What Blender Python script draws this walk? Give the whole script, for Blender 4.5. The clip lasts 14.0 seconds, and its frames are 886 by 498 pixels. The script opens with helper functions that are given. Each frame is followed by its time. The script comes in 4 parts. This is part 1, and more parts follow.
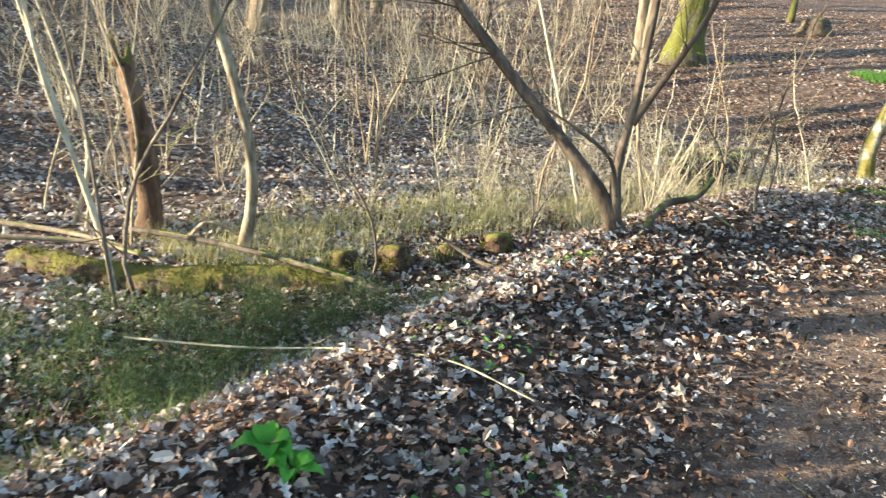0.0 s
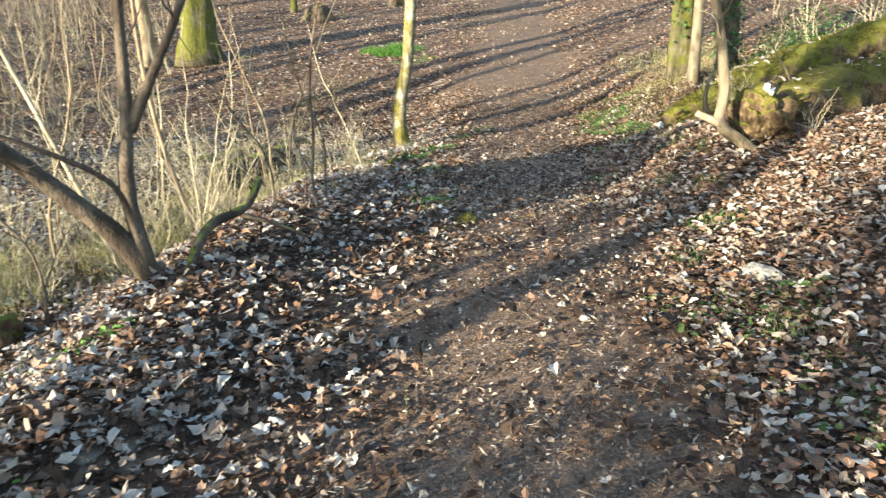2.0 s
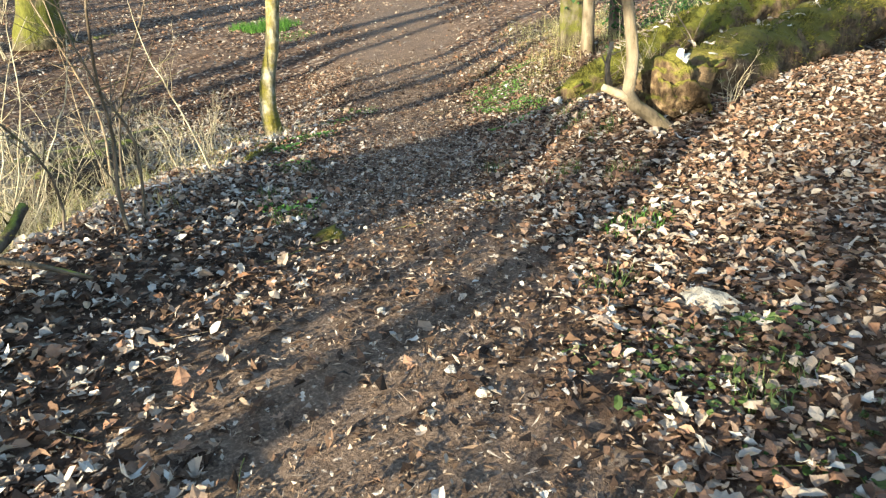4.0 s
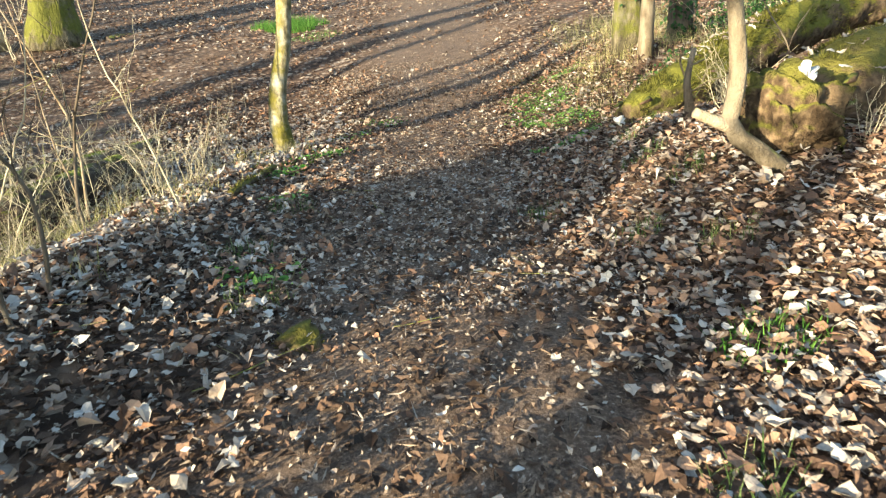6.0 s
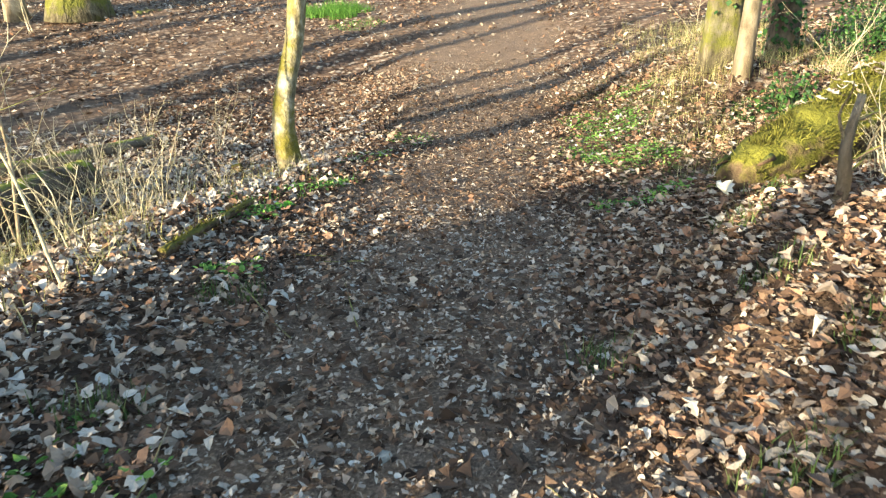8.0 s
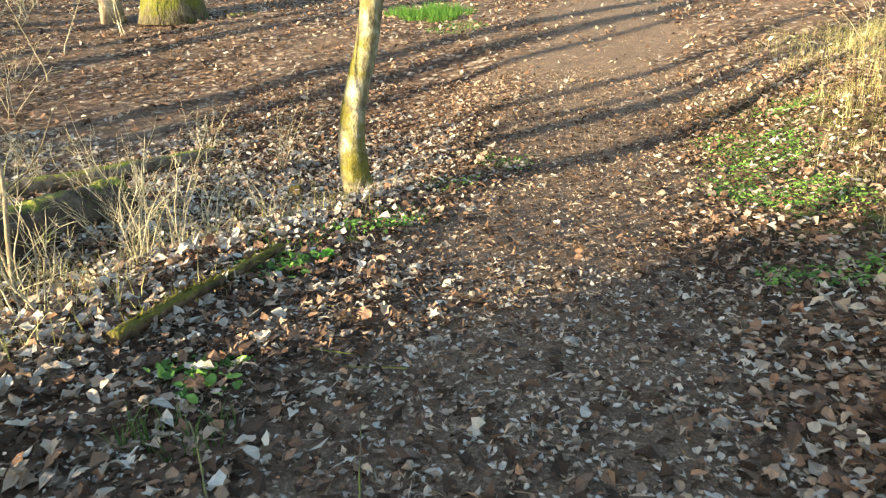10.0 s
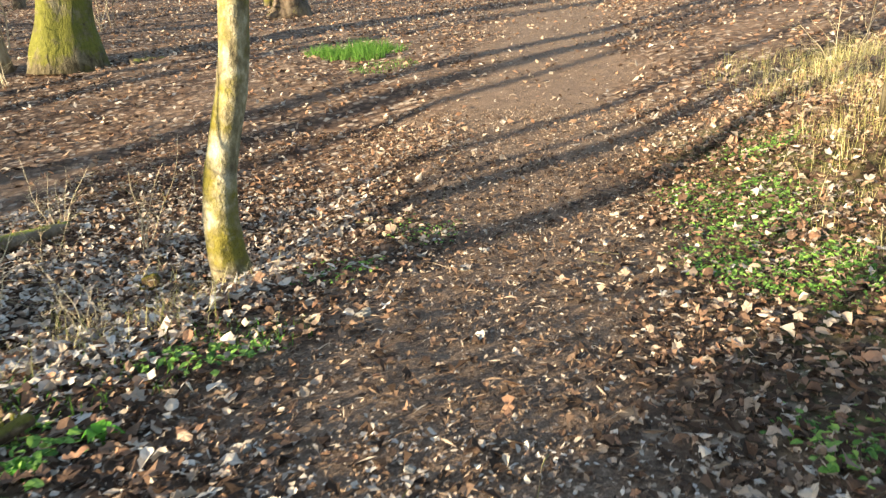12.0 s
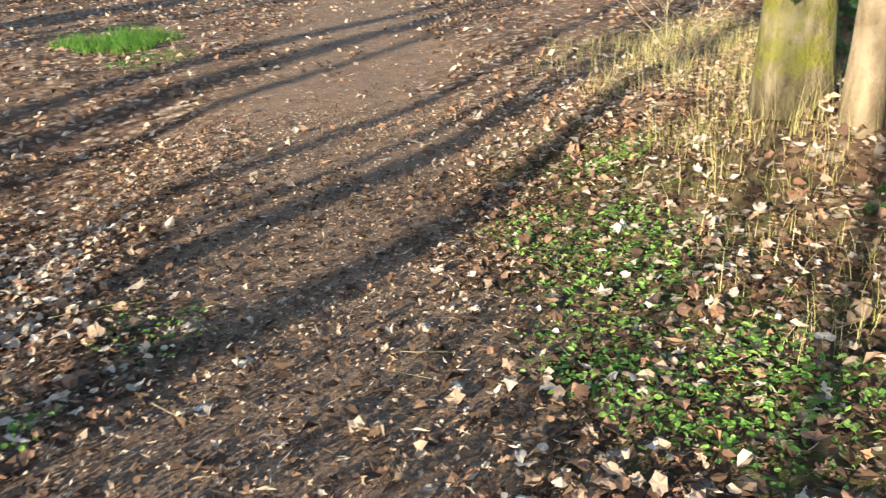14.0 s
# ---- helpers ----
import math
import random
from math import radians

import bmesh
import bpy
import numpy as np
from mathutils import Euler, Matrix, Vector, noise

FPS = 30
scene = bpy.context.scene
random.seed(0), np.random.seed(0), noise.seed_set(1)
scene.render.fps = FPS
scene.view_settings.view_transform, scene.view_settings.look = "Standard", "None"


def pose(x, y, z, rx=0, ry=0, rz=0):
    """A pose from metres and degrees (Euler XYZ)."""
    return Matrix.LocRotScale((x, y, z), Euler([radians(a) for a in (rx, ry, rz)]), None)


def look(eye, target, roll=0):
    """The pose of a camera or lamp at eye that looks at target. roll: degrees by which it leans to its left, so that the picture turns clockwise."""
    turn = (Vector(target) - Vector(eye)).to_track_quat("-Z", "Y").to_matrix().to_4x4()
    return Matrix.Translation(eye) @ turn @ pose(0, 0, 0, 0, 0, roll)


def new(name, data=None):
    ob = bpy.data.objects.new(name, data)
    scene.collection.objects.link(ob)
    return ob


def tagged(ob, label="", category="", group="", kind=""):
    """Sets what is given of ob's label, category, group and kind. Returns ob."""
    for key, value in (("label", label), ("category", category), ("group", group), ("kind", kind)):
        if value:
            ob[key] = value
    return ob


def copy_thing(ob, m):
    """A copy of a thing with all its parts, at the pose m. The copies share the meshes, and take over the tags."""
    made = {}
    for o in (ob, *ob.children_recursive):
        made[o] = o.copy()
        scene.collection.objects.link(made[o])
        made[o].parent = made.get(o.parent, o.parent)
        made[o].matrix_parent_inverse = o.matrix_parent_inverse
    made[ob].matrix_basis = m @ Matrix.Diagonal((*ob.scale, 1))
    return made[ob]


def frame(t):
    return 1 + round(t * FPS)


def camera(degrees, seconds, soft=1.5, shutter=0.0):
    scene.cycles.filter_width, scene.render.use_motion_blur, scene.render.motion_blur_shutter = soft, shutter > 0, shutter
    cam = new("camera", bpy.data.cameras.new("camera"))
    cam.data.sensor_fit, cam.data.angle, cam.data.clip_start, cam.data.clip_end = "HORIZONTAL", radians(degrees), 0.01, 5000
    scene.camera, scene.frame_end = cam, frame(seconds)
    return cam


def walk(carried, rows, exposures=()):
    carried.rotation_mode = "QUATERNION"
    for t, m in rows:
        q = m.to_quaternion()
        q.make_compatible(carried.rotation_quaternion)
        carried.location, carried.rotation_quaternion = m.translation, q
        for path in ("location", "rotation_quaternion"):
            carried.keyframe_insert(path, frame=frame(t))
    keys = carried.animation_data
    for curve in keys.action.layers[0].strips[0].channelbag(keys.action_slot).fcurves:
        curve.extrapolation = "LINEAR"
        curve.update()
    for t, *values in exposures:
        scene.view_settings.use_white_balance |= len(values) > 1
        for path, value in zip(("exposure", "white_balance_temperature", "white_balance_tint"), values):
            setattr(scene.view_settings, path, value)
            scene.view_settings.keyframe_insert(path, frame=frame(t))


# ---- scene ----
cam = camera(63.1, 14.0, soft=1.25, shutter=0.2)
EXPOSURES = [(0, 2.6, 5850, 4), (1.5, 2.5, 5900, 3), (2.5, 2.33, 5850, 1), (5.5, 2.35, 6150, 1), (8.5, 2.68, 6450, 1), (11, 2.6, 6950, 3), (12.5, 2.4, 6600, 6), (14, 2.23, 6200, 6)]
PATH = [
    (0, (0.372, -0.492, 1.184), (-0.031, 1.359, 0.543), 3.3),
    (0.5, (0.453, -0.065, 1.088), (0.308, 1.827, 0.457), 1.9),
    (1, (0.498, 0.232, 1.067), (0.763, 2.118, 0.455), -0.6),
    (1.5, (0.543, 0.534, 0.988), (1.04, 2.374, 0.382), -2.2),
    (2, (0.622, 0.808, 0.955), (1.325, 2.576, 0.336), -2.4),
    (2.5, (0.821, 1.022, 0.901), (1.737, 2.667, 0.227), -2.7),
    (2.7, (0.904, 1.123, 0.892), (1.856, 2.74, 0.201), -2.7),
    (4.8, (1.518, 2.169, 0.821), (2.43, 3.815, 0.144), -3.8),
    (5, (1.587, 2.291, 0.836), (2.483, 3.957, 0.187), -3.3),
    (5.5, (1.779, 2.637, 0.802), (2.655, 4.302, 0.124), -3.3),
    (6, (2.024, 2.93, 0.775), (2.868, 4.607, 0.086), -3.5),
    (6.5, (2.244, 3.32, 0.773), (3.027, 5.031, 0.097), -5.1),
    (7, (2.478, 3.725, 0.761), (3.195, 5.465, 0.084), -4.2),
    (7.5, (2.735, 4.121, 0.79), (3.47, 5.852, 0.109), -2.3),
    (8, (2.969, 4.424, 0.768), (3.695, 6.146, 0.057), -0.4),
    (8.5, (3.174, 4.768, 0.773), (3.816, 6.519, 0.048), -0.2),
    (8.7, (3.249, 4.909, 0.77), (3.833, 6.671, 0.027), -0.7),
    (10.8, (3.751, 6.23, 0.484), (4.16, 8.071, -0.179), -2.3),
    (11, (3.825, 6.353, 0.502), (4.222, 8.19, -0.182), -3.4),
    (11.5, (4.063, 6.696, 0.441), (4.556, 8.492, -0.286), -2.4),
    (12, (4.278, 7.026, 0.455), (4.867, 8.844, -0.136), -2.3),
    (12.5, (4.497, 7.407, 0.473), (5.151, 9.213, -0.085), 0.5),
    (13, (4.704, 7.758, 0.448), (5.385, 9.538, -0.157), -0.1),
    (13.5, (4.938, 8.109, 0.44), (5.729, 9.84, -0.174), -0.3),
    (14, (5.17, 8.361, 0.445), (6.159, 9.971, -0.209), -2.7),
]
walk(cam, [(t, look(eye, target, roll)) for t, eye, target, roll in PATH], exposures=EXPOSURES)

# ---- light ----
SUN_WAY = Vector((0.93, 0.35, 0)).normalized()      # the way the shadows fall
SUN_HEIGHT = radians(12)
world = bpy.data.worlds.new("sky")
scene.world = world
world.use_nodes = True
sky = world.node_tree.nodes.new("ShaderNodeTexSky")
sky.sky_type = "NISHITA"
sky.sun_disc = False
sky.sun_elevation = SUN_HEIGHT
sky.sun_rotation = math.atan2(-SUN_WAY.x, -SUN_WAY.y)
world.node_tree.links.new(sky.outputs[0], world.node_tree.nodes["Background"].inputs[0])
world.node_tree.nodes["Background"].inputs[1].default_value = 0.118
sun_data = bpy.data.lights.new("sun", "SUN")
sun_data.energy, sun_data.angle, sun_data.color = 4.6, radians(0.45), (1.0, 0.83, 0.59)
sun = new("sun", sun_data)
sun.matrix_world = look((0, 0, 30), Vector((0, 0, 30)) + SUN_WAY * math.cos(SUN_HEIGHT) - Vector((0, 0, math.sin(SUN_HEIGHT))))
tagged(sun, "low warm winter sun", "sun", kind="structure")

rng = np.random.default_rng(7)


# ---- materials ----
def material(name, rough=0.85):
    m = bpy.data.materials.new(name)
    m.use_nodes = True
    nt = m.node_tree
    b = nt.nodes["Principled BSDF"]
    b.inputs["Roughness"].default_value = rough
    b.inputs["Specular IOR Level"].default_value = 0.12
    return m, nt, b


def node(nt, kind, **values):
    n = nt.nodes.new(kind)
    for k, v in values.items():
        n.inputs[k.replace("_", " ")].default_value = v
    return n


def ramp(nt, factor, stops):
    r = nt.nodes.new("ShaderNodeValToRGB")
    while len(r.color_ramp.elements) < len(stops):
        r.color_ramp.elements.new(0.5)
    for e, (p, c) in zip(r.color_ramp.elements, stops):
        e.position, e.color = p, (*c, 1)
    nt.links.new(factor, r.inputs[0])
    return r.outputs[0]


def mix(nt, factor, a, b):
    n = nt.nodes.new("ShaderNodeMix")
    n.data_type = "RGBA"
    for slot, v in ((n.inputs[0], factor), (n.inputs[6], a), (n.inputs[7], b)):
        if isinstance(v, (int, float)):
            slot.default_value = v
        elif isinstance(v, tuple):
            slot.default_value = (*v, 1)
        else:
            nt.links.new(v, slot)
    return n.outputs[2]


def math_node(nt, op, a, b=0.0):
    n = nt.nodes.new("ShaderNodeMath")
    n.operation = op
    for slot, v in ((n.inputs[0], a), (n.inputs[1], b)):
        if isinstance(v, (int, float)):
            slot.default_value = v
        else:
            nt.links.new(v, slot)
    return n.outputs[0]


def noise_out(nt, scale, detail=5, coords=None, squash=None, rough=0.6):
    n = node(nt, "ShaderNodeTexNoise", Scale=scale, Detail=detail, Roughness=rough)
    if coords is None:
        coords = nt.nodes.new("ShaderNodeNewGeometry").outputs["Position"]
    if squash:
        mp = nt.nodes.new("ShaderNodeMapping")
        mp.inputs["Scale"].default_value = squash
        nt.links.new(coords, mp.inputs[0])
        coords = mp.outputs[0]
    nt.links.new(coords, n.inputs["Vector"])
    return n.outputs[0]


def bump(nt, b, height, strength, distance):
    n = node(nt, "ShaderNodeBump", Strength=strength, Distance=distance)
    nt.links.new(height, n.inputs["Height"])
    nt.links.new(n.outputs[0], b.inputs["Normal"])


def bark_material(name, dark, mid, pale, moss=0.0, moss_colour=(0.16, 0.17, 0.03), grain=9.0, stretch=0.25):
    """Bark in vertical grain with pale patches; moss grows in patches, thicker on what faces up."""
    m, nt, b = material(name, 0.9)
    grainy = noise_out(nt, grain, 6, squash=(1, 1, stretch))
    patch = noise_out(nt, 2.6, 4)
    fine = noise_out(nt, 60, 3)
    c = ramp(nt, grainy, [(0.3, dark), (0.5, mid), (0.72, pale)])
    c = mix(nt, ramp(nt, patch, [(0.52, (0, 0, 0)), (0.62, (0.6, 0.6, 0.6))]), c, pale)
    if moss:
        up = nt.nodes.new("ShaderNodeSeparateXYZ")
        nt.links.new(nt.nodes.new("ShaderNodeNewGeometry").outputs["Normal"], up.inputs[0])
        grown = math_node(nt, "ADD", math_node(nt, "MULTIPLY", up.outputs[2], 0.3), noise_out(nt, 3.3, 6, rough=0.7))
        grown = math_node(nt, "ADD", grown, math_node(nt, "MULTIPLY", noise_out(nt, 24, 3), 0.16))
        grown = ramp(nt, grown, [(0.84 - moss * 0.42, (0, 0, 0)), (1.0 - moss * 0.42, (1, 1, 1))])
        green = mix(nt, noise_out(nt, 16, 4), tuple(v * 0.45 for v in moss_colour), tuple(min(1, v * 1.7) for v in moss_colour))
        c = mix(nt, grown, c, green)
    nt.links.new(c, b.inputs["Base Color"])
    bump(nt, b, math_node(nt, "ADD", grainy, math_node(nt, "MULTIPLY", fine, 0.35)), 0.9, 0.03)
    return m


def leafy_material(name, stops, rough=0.8, through_light=0.12, spots=0.4):
    """Thin leaves: a colour for each leaf, blotched and veined a little, with light coming through."""
    m, nt, b = material(name, rough)
    geo = nt.nodes.new("ShaderNodeNewGeometry")
    info = nt.nodes.new("ShaderNodeObjectInfo")
    pick = math_node(nt, "FRACT", math_node(nt, "ADD", geo.outputs["Random Per Island"], info.outputs["Random"]))
    c = ramp(nt, pick, stops)
    c = mix(nt, math_node(nt, "MULTIPLY", noise_out(nt, 45, 4), spots), c, (0.05, 0.03, 0.018))
    nt.links.new(c, b.inputs["Base Color"])
    t = nt.nodes.new("ShaderNodeBsdfTranslucent")
    nt.links.new(c, t.inputs[0])
    s = nt.nodes.new("ShaderNodeMixShader")
    s.inputs[0].default_value = through_light
    nt.links.new(b.outputs[0], s.inputs[1])
    nt.links.new(t.outputs[0], s.inputs[2])
    nt.links.new(s.outputs[0], nt.nodes["Material Output"].inputs[0])
    bump(nt, b, noise_out(nt, 70, 3), 0.5, 0.01)
    return m


def ground_material():
    m, nt, b = material("forest_floor", 0.95)
    zone = nt.nodes.new("ShaderNodeVertexColor")
    zone.layer_name = "zone"
    part3 = nt.nodes.new("ShaderNodeSeparateColor")
    nt.links.new(zone.outputs[0], part3.inputs[0])
    big, mid, fine = noise_out(nt, 0.7, 5), noise_out(nt, 6, 6), noise_out(nt, 70, 5, rough=0.75)
    soil = ramp(nt, fine, [(0.3, (0.022, 0.015, 0.012)), (0.5, (0.105, 0.071, 0.051)), (0.72, (0.31, 0.225, 0.165))])
    soil = mix(nt, ramp(nt, mid, [(0.4, (0, 0, 0)), (0.7, (0.4, 0.4, 0.4))]), soil, (0.23, 0.155, 0.105))
    cells = node(nt, "ShaderNodeTexVoronoi", Scale=13.0)
    warp = nt.nodes.new("ShaderNodeVectorMath")
    warp.operation = "ADD"
    nt.links.new(nt.nodes.new("ShaderNodeNewGeometry").outputs["Position"], warp.inputs[0])
    small = node(nt, "ShaderNodeTexNoise", Scale=18.0, Detail=3.0)
    scaled = nt.nodes.new("ShaderNodeVectorMath")
    scaled.operation = "SCALE"
    scaled.inputs["Scale"].default_value = 0.09
    nt.links.new(small.outputs[1], scaled.inputs[0])
    nt.links.new(scaled.outputs[0], warp.inputs[1])
    nt.links.new(warp.outputs[0], cells.inputs["Vector"])
    one = nt.nodes.new("ShaderNodeSeparateColor")
    nt.links.new(cells.outputs["Color"], one.inputs[0])
    # Litter tones darkened, most at the cell rims, painting shade between leaves.
    litter = ramp(nt, one.outputs[0], [(0.0, (0.022, 0.014, 0.01)), (0.3, (0.07, 0.042, 0.028)), (0.6, (0.14, 0.085, 0.055)), (0.85, (0.2, 0.14, 0.1)), (1.0, (0.32, 0.26, 0.21))])
    litter = mix(nt, ramp(nt, cells.outputs["Distance"], [(0.35, (0, 0, 0)), (0.75, (0.8, 0.8, 0.8))]), litter, (0.045, 0.028, 0.02))
    litter = mix(nt, ramp(nt, big, [(0.45, (0, 0, 0)), (0.62, (0.5, 0.5, 0.5))]), litter, soil)
    c = mix(nt, part3.outputs[0], litter, soil)
    green = mix(nt, fine, (0.02, 0.035, 0.01), (0.11, 0.13, 0.035))
    c = mix(nt, math_node(nt, "MULTIPLY", part3.outputs[1], ramp(nt, mid, [(0.35, (0, 0, 0)), (0.6, (1, 1, 1))])), c, green)
    nt.links.new(c, b.inputs["Base Color"])
    height = math_node(nt, "ADD", math_node(nt, "MULTIPLY", fine, 0.5), math_node(nt, "ADD", one.outputs[1], mid))
    bump(nt, b, height, 0.8, 0.03)
    return m


SOIL = ground_material()
LEAF = leafy_material("dry_leaf", [(0.0, (0.03, 0.019, 0.014)), (0.2, (0.1, 0.06, 0.042)), (0.4, (0.2, 0.122, 0.082)), (0.52, (0.31, 0.165, 0.1)), (0.66, (0.3, 0.215, 0.155)), (0.86, (0.38, 0.31, 0.245)), (1.0, (0.5, 0.445, 0.385))])
# Old leaves coloured extra dark to stand for shade in the litter's gaps.
GAP_SHADE_LEAF = leafy_material("gap_shade_leaf", [(0.0, (0.018, 0.012, 0.009)), (0.5, (0.05, 0.031, 0.022)), (0.85, (0.11, 0.066, 0.044)), (1.0, (0.17, 0.11, 0.075))], 0.8, 0.1)
PALE_LEAF = leafy_material("pale_dry_leaf", [(0.0, (0.1, 0.062, 0.044)), (0.3, (0.3, 0.225, 0.175)), (0.65, (0.4, 0.345, 0.295)), (1.0, (0.54, 0.5, 0.455))])
CHIP = leafy_material("leaf_crumb", [(0.0, (0.04, 0.027, 0.02)), (0.35, (0.16, 0.103, 0.068)), (0.65, (0.28, 0.2, 0.14)), (1.0, (0.44, 0.375, 0.31))], 0.9, 0.05)
HERB = leafy_material("green_herb", [(0.0, (0.035, 0.09, 0.02)), (0.5, (0.11, 0.23, 0.045)), (1.0, (0.24, 0.38, 0.09))], 0.5, 0.35, 0.15)
FRESH = leafy_material("fresh_green_leaf", [(0.0, (0.06, 0.2, 0.02)), (1.0, (0.13, 0.33, 0.04))], 0.4, 0.35, 0.1)
GRASS = leafy_material("grass_blade", [(0.0, (0.04, 0.075, 0.02)), (0.6, (0.08, 0.12, 0.035)), (1.0, (0.2, 0.21, 0.09))], 0.55, 0.35, 0.1)
DRY_GRASS = leafy_material("dry_grass_blade", [(0.0, (0.16, 0.17, 0.045)), (0.5, (0.36, 0.32, 0.13)), (1.0, (0.55, 0.48, 0.27))], 0.7, 0.3, 0.15)
IVY = leafy_material("ivy_leaf", [(0.0, (0.012, 0.035, 0.01)), (0.8, (0.03, 0.075, 0.018)), (1.0, (0.07, 0.14, 0.03))], 0.4, 0.15, 0.1)
TAN_BARK = bark_material("tan_twig_bark", (0.16, 0.125, 0.08), (0.36, 0.3, 0.2), (0.52, 0.45, 0.32), 0.2)
GREY_BARK = bark_material("grey_brown_bark", (0.05, 0.038, 0.028), (0.11, 0.085, 0.06), (0.2, 0.16, 0.12), 0.15)
DARK_BARK = bark_material("dark_bark", (0.03, 0.022, 0.016), (0.07, 0.052, 0.038), (0.14, 0.11, 0.08), 0.05)
MOSSY_TRUNK = bark_material("mossy_smooth_bark", (0.06, 0.048, 0.03), (0.19, 0.16, 0.095), (0.42, 0.38, 0.28), 0.68, (0.13, 0.11, 0.022), 13, 0.6)
OAK_BARK = bark_material("mossy_rough_bark", (0.03, 0.024, 0.016), (0.085, 0.07, 0.042), (0.17, 0.145, 0.1), 0.8, (0.085, 0.084, 0.017), 18)
LOG_MOSS = bark_material("moss_covered_log", (0.02, 0.014, 0.009), (0.07, 0.046, 0.027), (0.17, 0.115, 0.068), 0.44, (0.09, 0.078, 0.016), 14, 1.0)
LOG_GREEN = bark_material("bright_moss_covered_log", (0.025, 0.017, 0.01), (0.09, 0.06, 0.035), (0.19, 0.135, 0.08), 0.6, (0.105, 0.098, 0.016), 14, 1.0)
ROTTEN = bark_material("rotten_orange_wood", (0.022, 0.014, 0.01), (0.085, 0.05, 0.03), (0.17, 0.11, 0.07), 0.42, (0.1, 0.1, 0.02))
LIGHT_WOOD = bark_material("pale_bare_wood", (0.12, 0.085, 0.05), (0.24, 0.175, 0.11), (0.34, 0.27, 0.19), 0.1)
STONE = bark_material("pale_stone", (0.13, 0.115, 0.095), (0.26, 0.235, 0.2), (0.38, 0.35, 0.31), grain=20)
FUNGUS = leafy_material("white_fungus", [(0.0, (0.75, 0.72, 0.66)), (1.0, (0.85, 0.83, 0.78))], 0.6, 0.2, 0.05)


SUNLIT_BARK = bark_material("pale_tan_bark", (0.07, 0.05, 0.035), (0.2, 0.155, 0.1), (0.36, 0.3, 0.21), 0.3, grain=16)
BENT_BARK = bark_material("grey_tan_bark", (0.06, 0.045, 0.03), (0.13, 0.1, 0.065), (0.21, 0.17, 0.12), 0.3)


# ---- the lie of the land ----
KNOTS = [(-40, -1.6), (-12, -0.75), (-3, -0.62), (3, -0.54), (5.4, -0.46), (7.3, -0.56), (9.9, -0.77), (12, -0.87), (13.3, -0.87), (14.9, -0.75), (16.3, -0.62), (18.2, -0.35), (20, -0.06), (24, 0.4), (32, 1.25), (45, 2.75), (60, 4.6), (90, 9), (200, 24), (600, 60)]


def soft_step(a, b, x):
    t = np.clip((x - a) / (b - a), 0, 1)
    return t * t * (3 - 2 * t)


def along_trail(s):
    ks, kz = np.array(KNOTS).T
    slope = np.gradient(kz, ks)
    s = np.clip(s, ks[0], ks[-1])
    i = np.clip(np.searchsorted(ks, s) - 1, 0, len(ks) - 2)
    d = ks[i + 1] - ks[i]
    t = (s - ks[i]) / d
    return (2 * t**3 - 3 * t**2 + 1) * kz[i] + (t**3 - 2 * t**2 + t) * d * slope[i] + (3 * t**2 - 2 * t**3) * kz[i + 1] + (t**3 - t**2) * d * slope[i + 1]


def trail_place(x, y):
    """How far along the trail a place lies, and how far to its right."""
    return x * 0.47 + y * 0.883, x * 0.883 - y * 0.47


def plan_place(s, w):
    return s * 0.47 + w * 0.883, s * 0.883 - w * 0.47


def ground_z(x, y):
    x, y = np.asarray(x, float), np.asarray(y, float)
    s, w = trail_place(x, y)
    z = along_trail(s)
    near = 1 - soft_step(7.5, 12, s)
    z = z + (0.14 * np.exp(-((w + 1.55) / 0.5) ** 2) * (1 - soft_step(6, 8, s)) + 0.1 * np.exp(-((w + 1.35) / 0.42) ** 2) * soft_step(6, 7.5, s) * (1 - soft_step(7.5, 9.2, s))) * soft_step(-2, 2, s)
    drop = 0.62 * near + 0.26 * (1 - near) * (1 - soft_step(14, 19, s))
    later = soft_step(9.5, 12.5, s)
    z = z - drop * (1 - soft_step(-3.3 + 1.4 * later, -1.65 + 0.95 * later, w))
    z = z + (0.17 * np.maximum(0, -w - 7.5) * (1 - soft_step(0, 22, s) * 0.75) + 0.1 * np.maximum(0, -w - 14)) * (1 - 0.5 * soft_step(30, 90, -w))
    z = z + soft_step(0.9, 3.2, w) * (0.2 + 0.2 * soft_step(9, 14, s) - 0.2 * soft_step(15.5, 18, s))
    z = z + 0.1 * np.maximum(0, w - 3.2) + 0.3 * soft_step(0.9, 1.9, w) * soft_step(5.5, 8, s) * (1 - soft_step(9, 11, s))
    z = z + 0.32 * np.exp(-((s - 13.6) ** 2 + (w - 3.1) ** 2) / 0.5)
    rough = 0.35 + 0.65 * soft_step(0.6, 2.0, np.abs(w - 0.25))
    z = z + rough * (0.022 * np.sin(2.1 * x + 1.3 * np.sin(1.7 * y)) * np.sin(2.6 * y + 0.7) + 0.014 * np.sin(5.3 * x + 2 * np.sin(3.1 * y)) * np.sin(4.7 * y + 1.9 * np.sin(2.3 * x)) + 0.008 * np.sin(11.3 * x + y) * np.sin(12.1 * y - 2 * x))
    far = soft_step(6, 14, np.abs(w))
    return z + far * (0.12 * np.sin(0.9 * x + 0.5) * np.sin(0.8 * y) + 0.3 * np.sin(0.23 * x) * np.sin(0.19 * y + 1))


def gz(x, y):
    return float(ground_z(x, y))


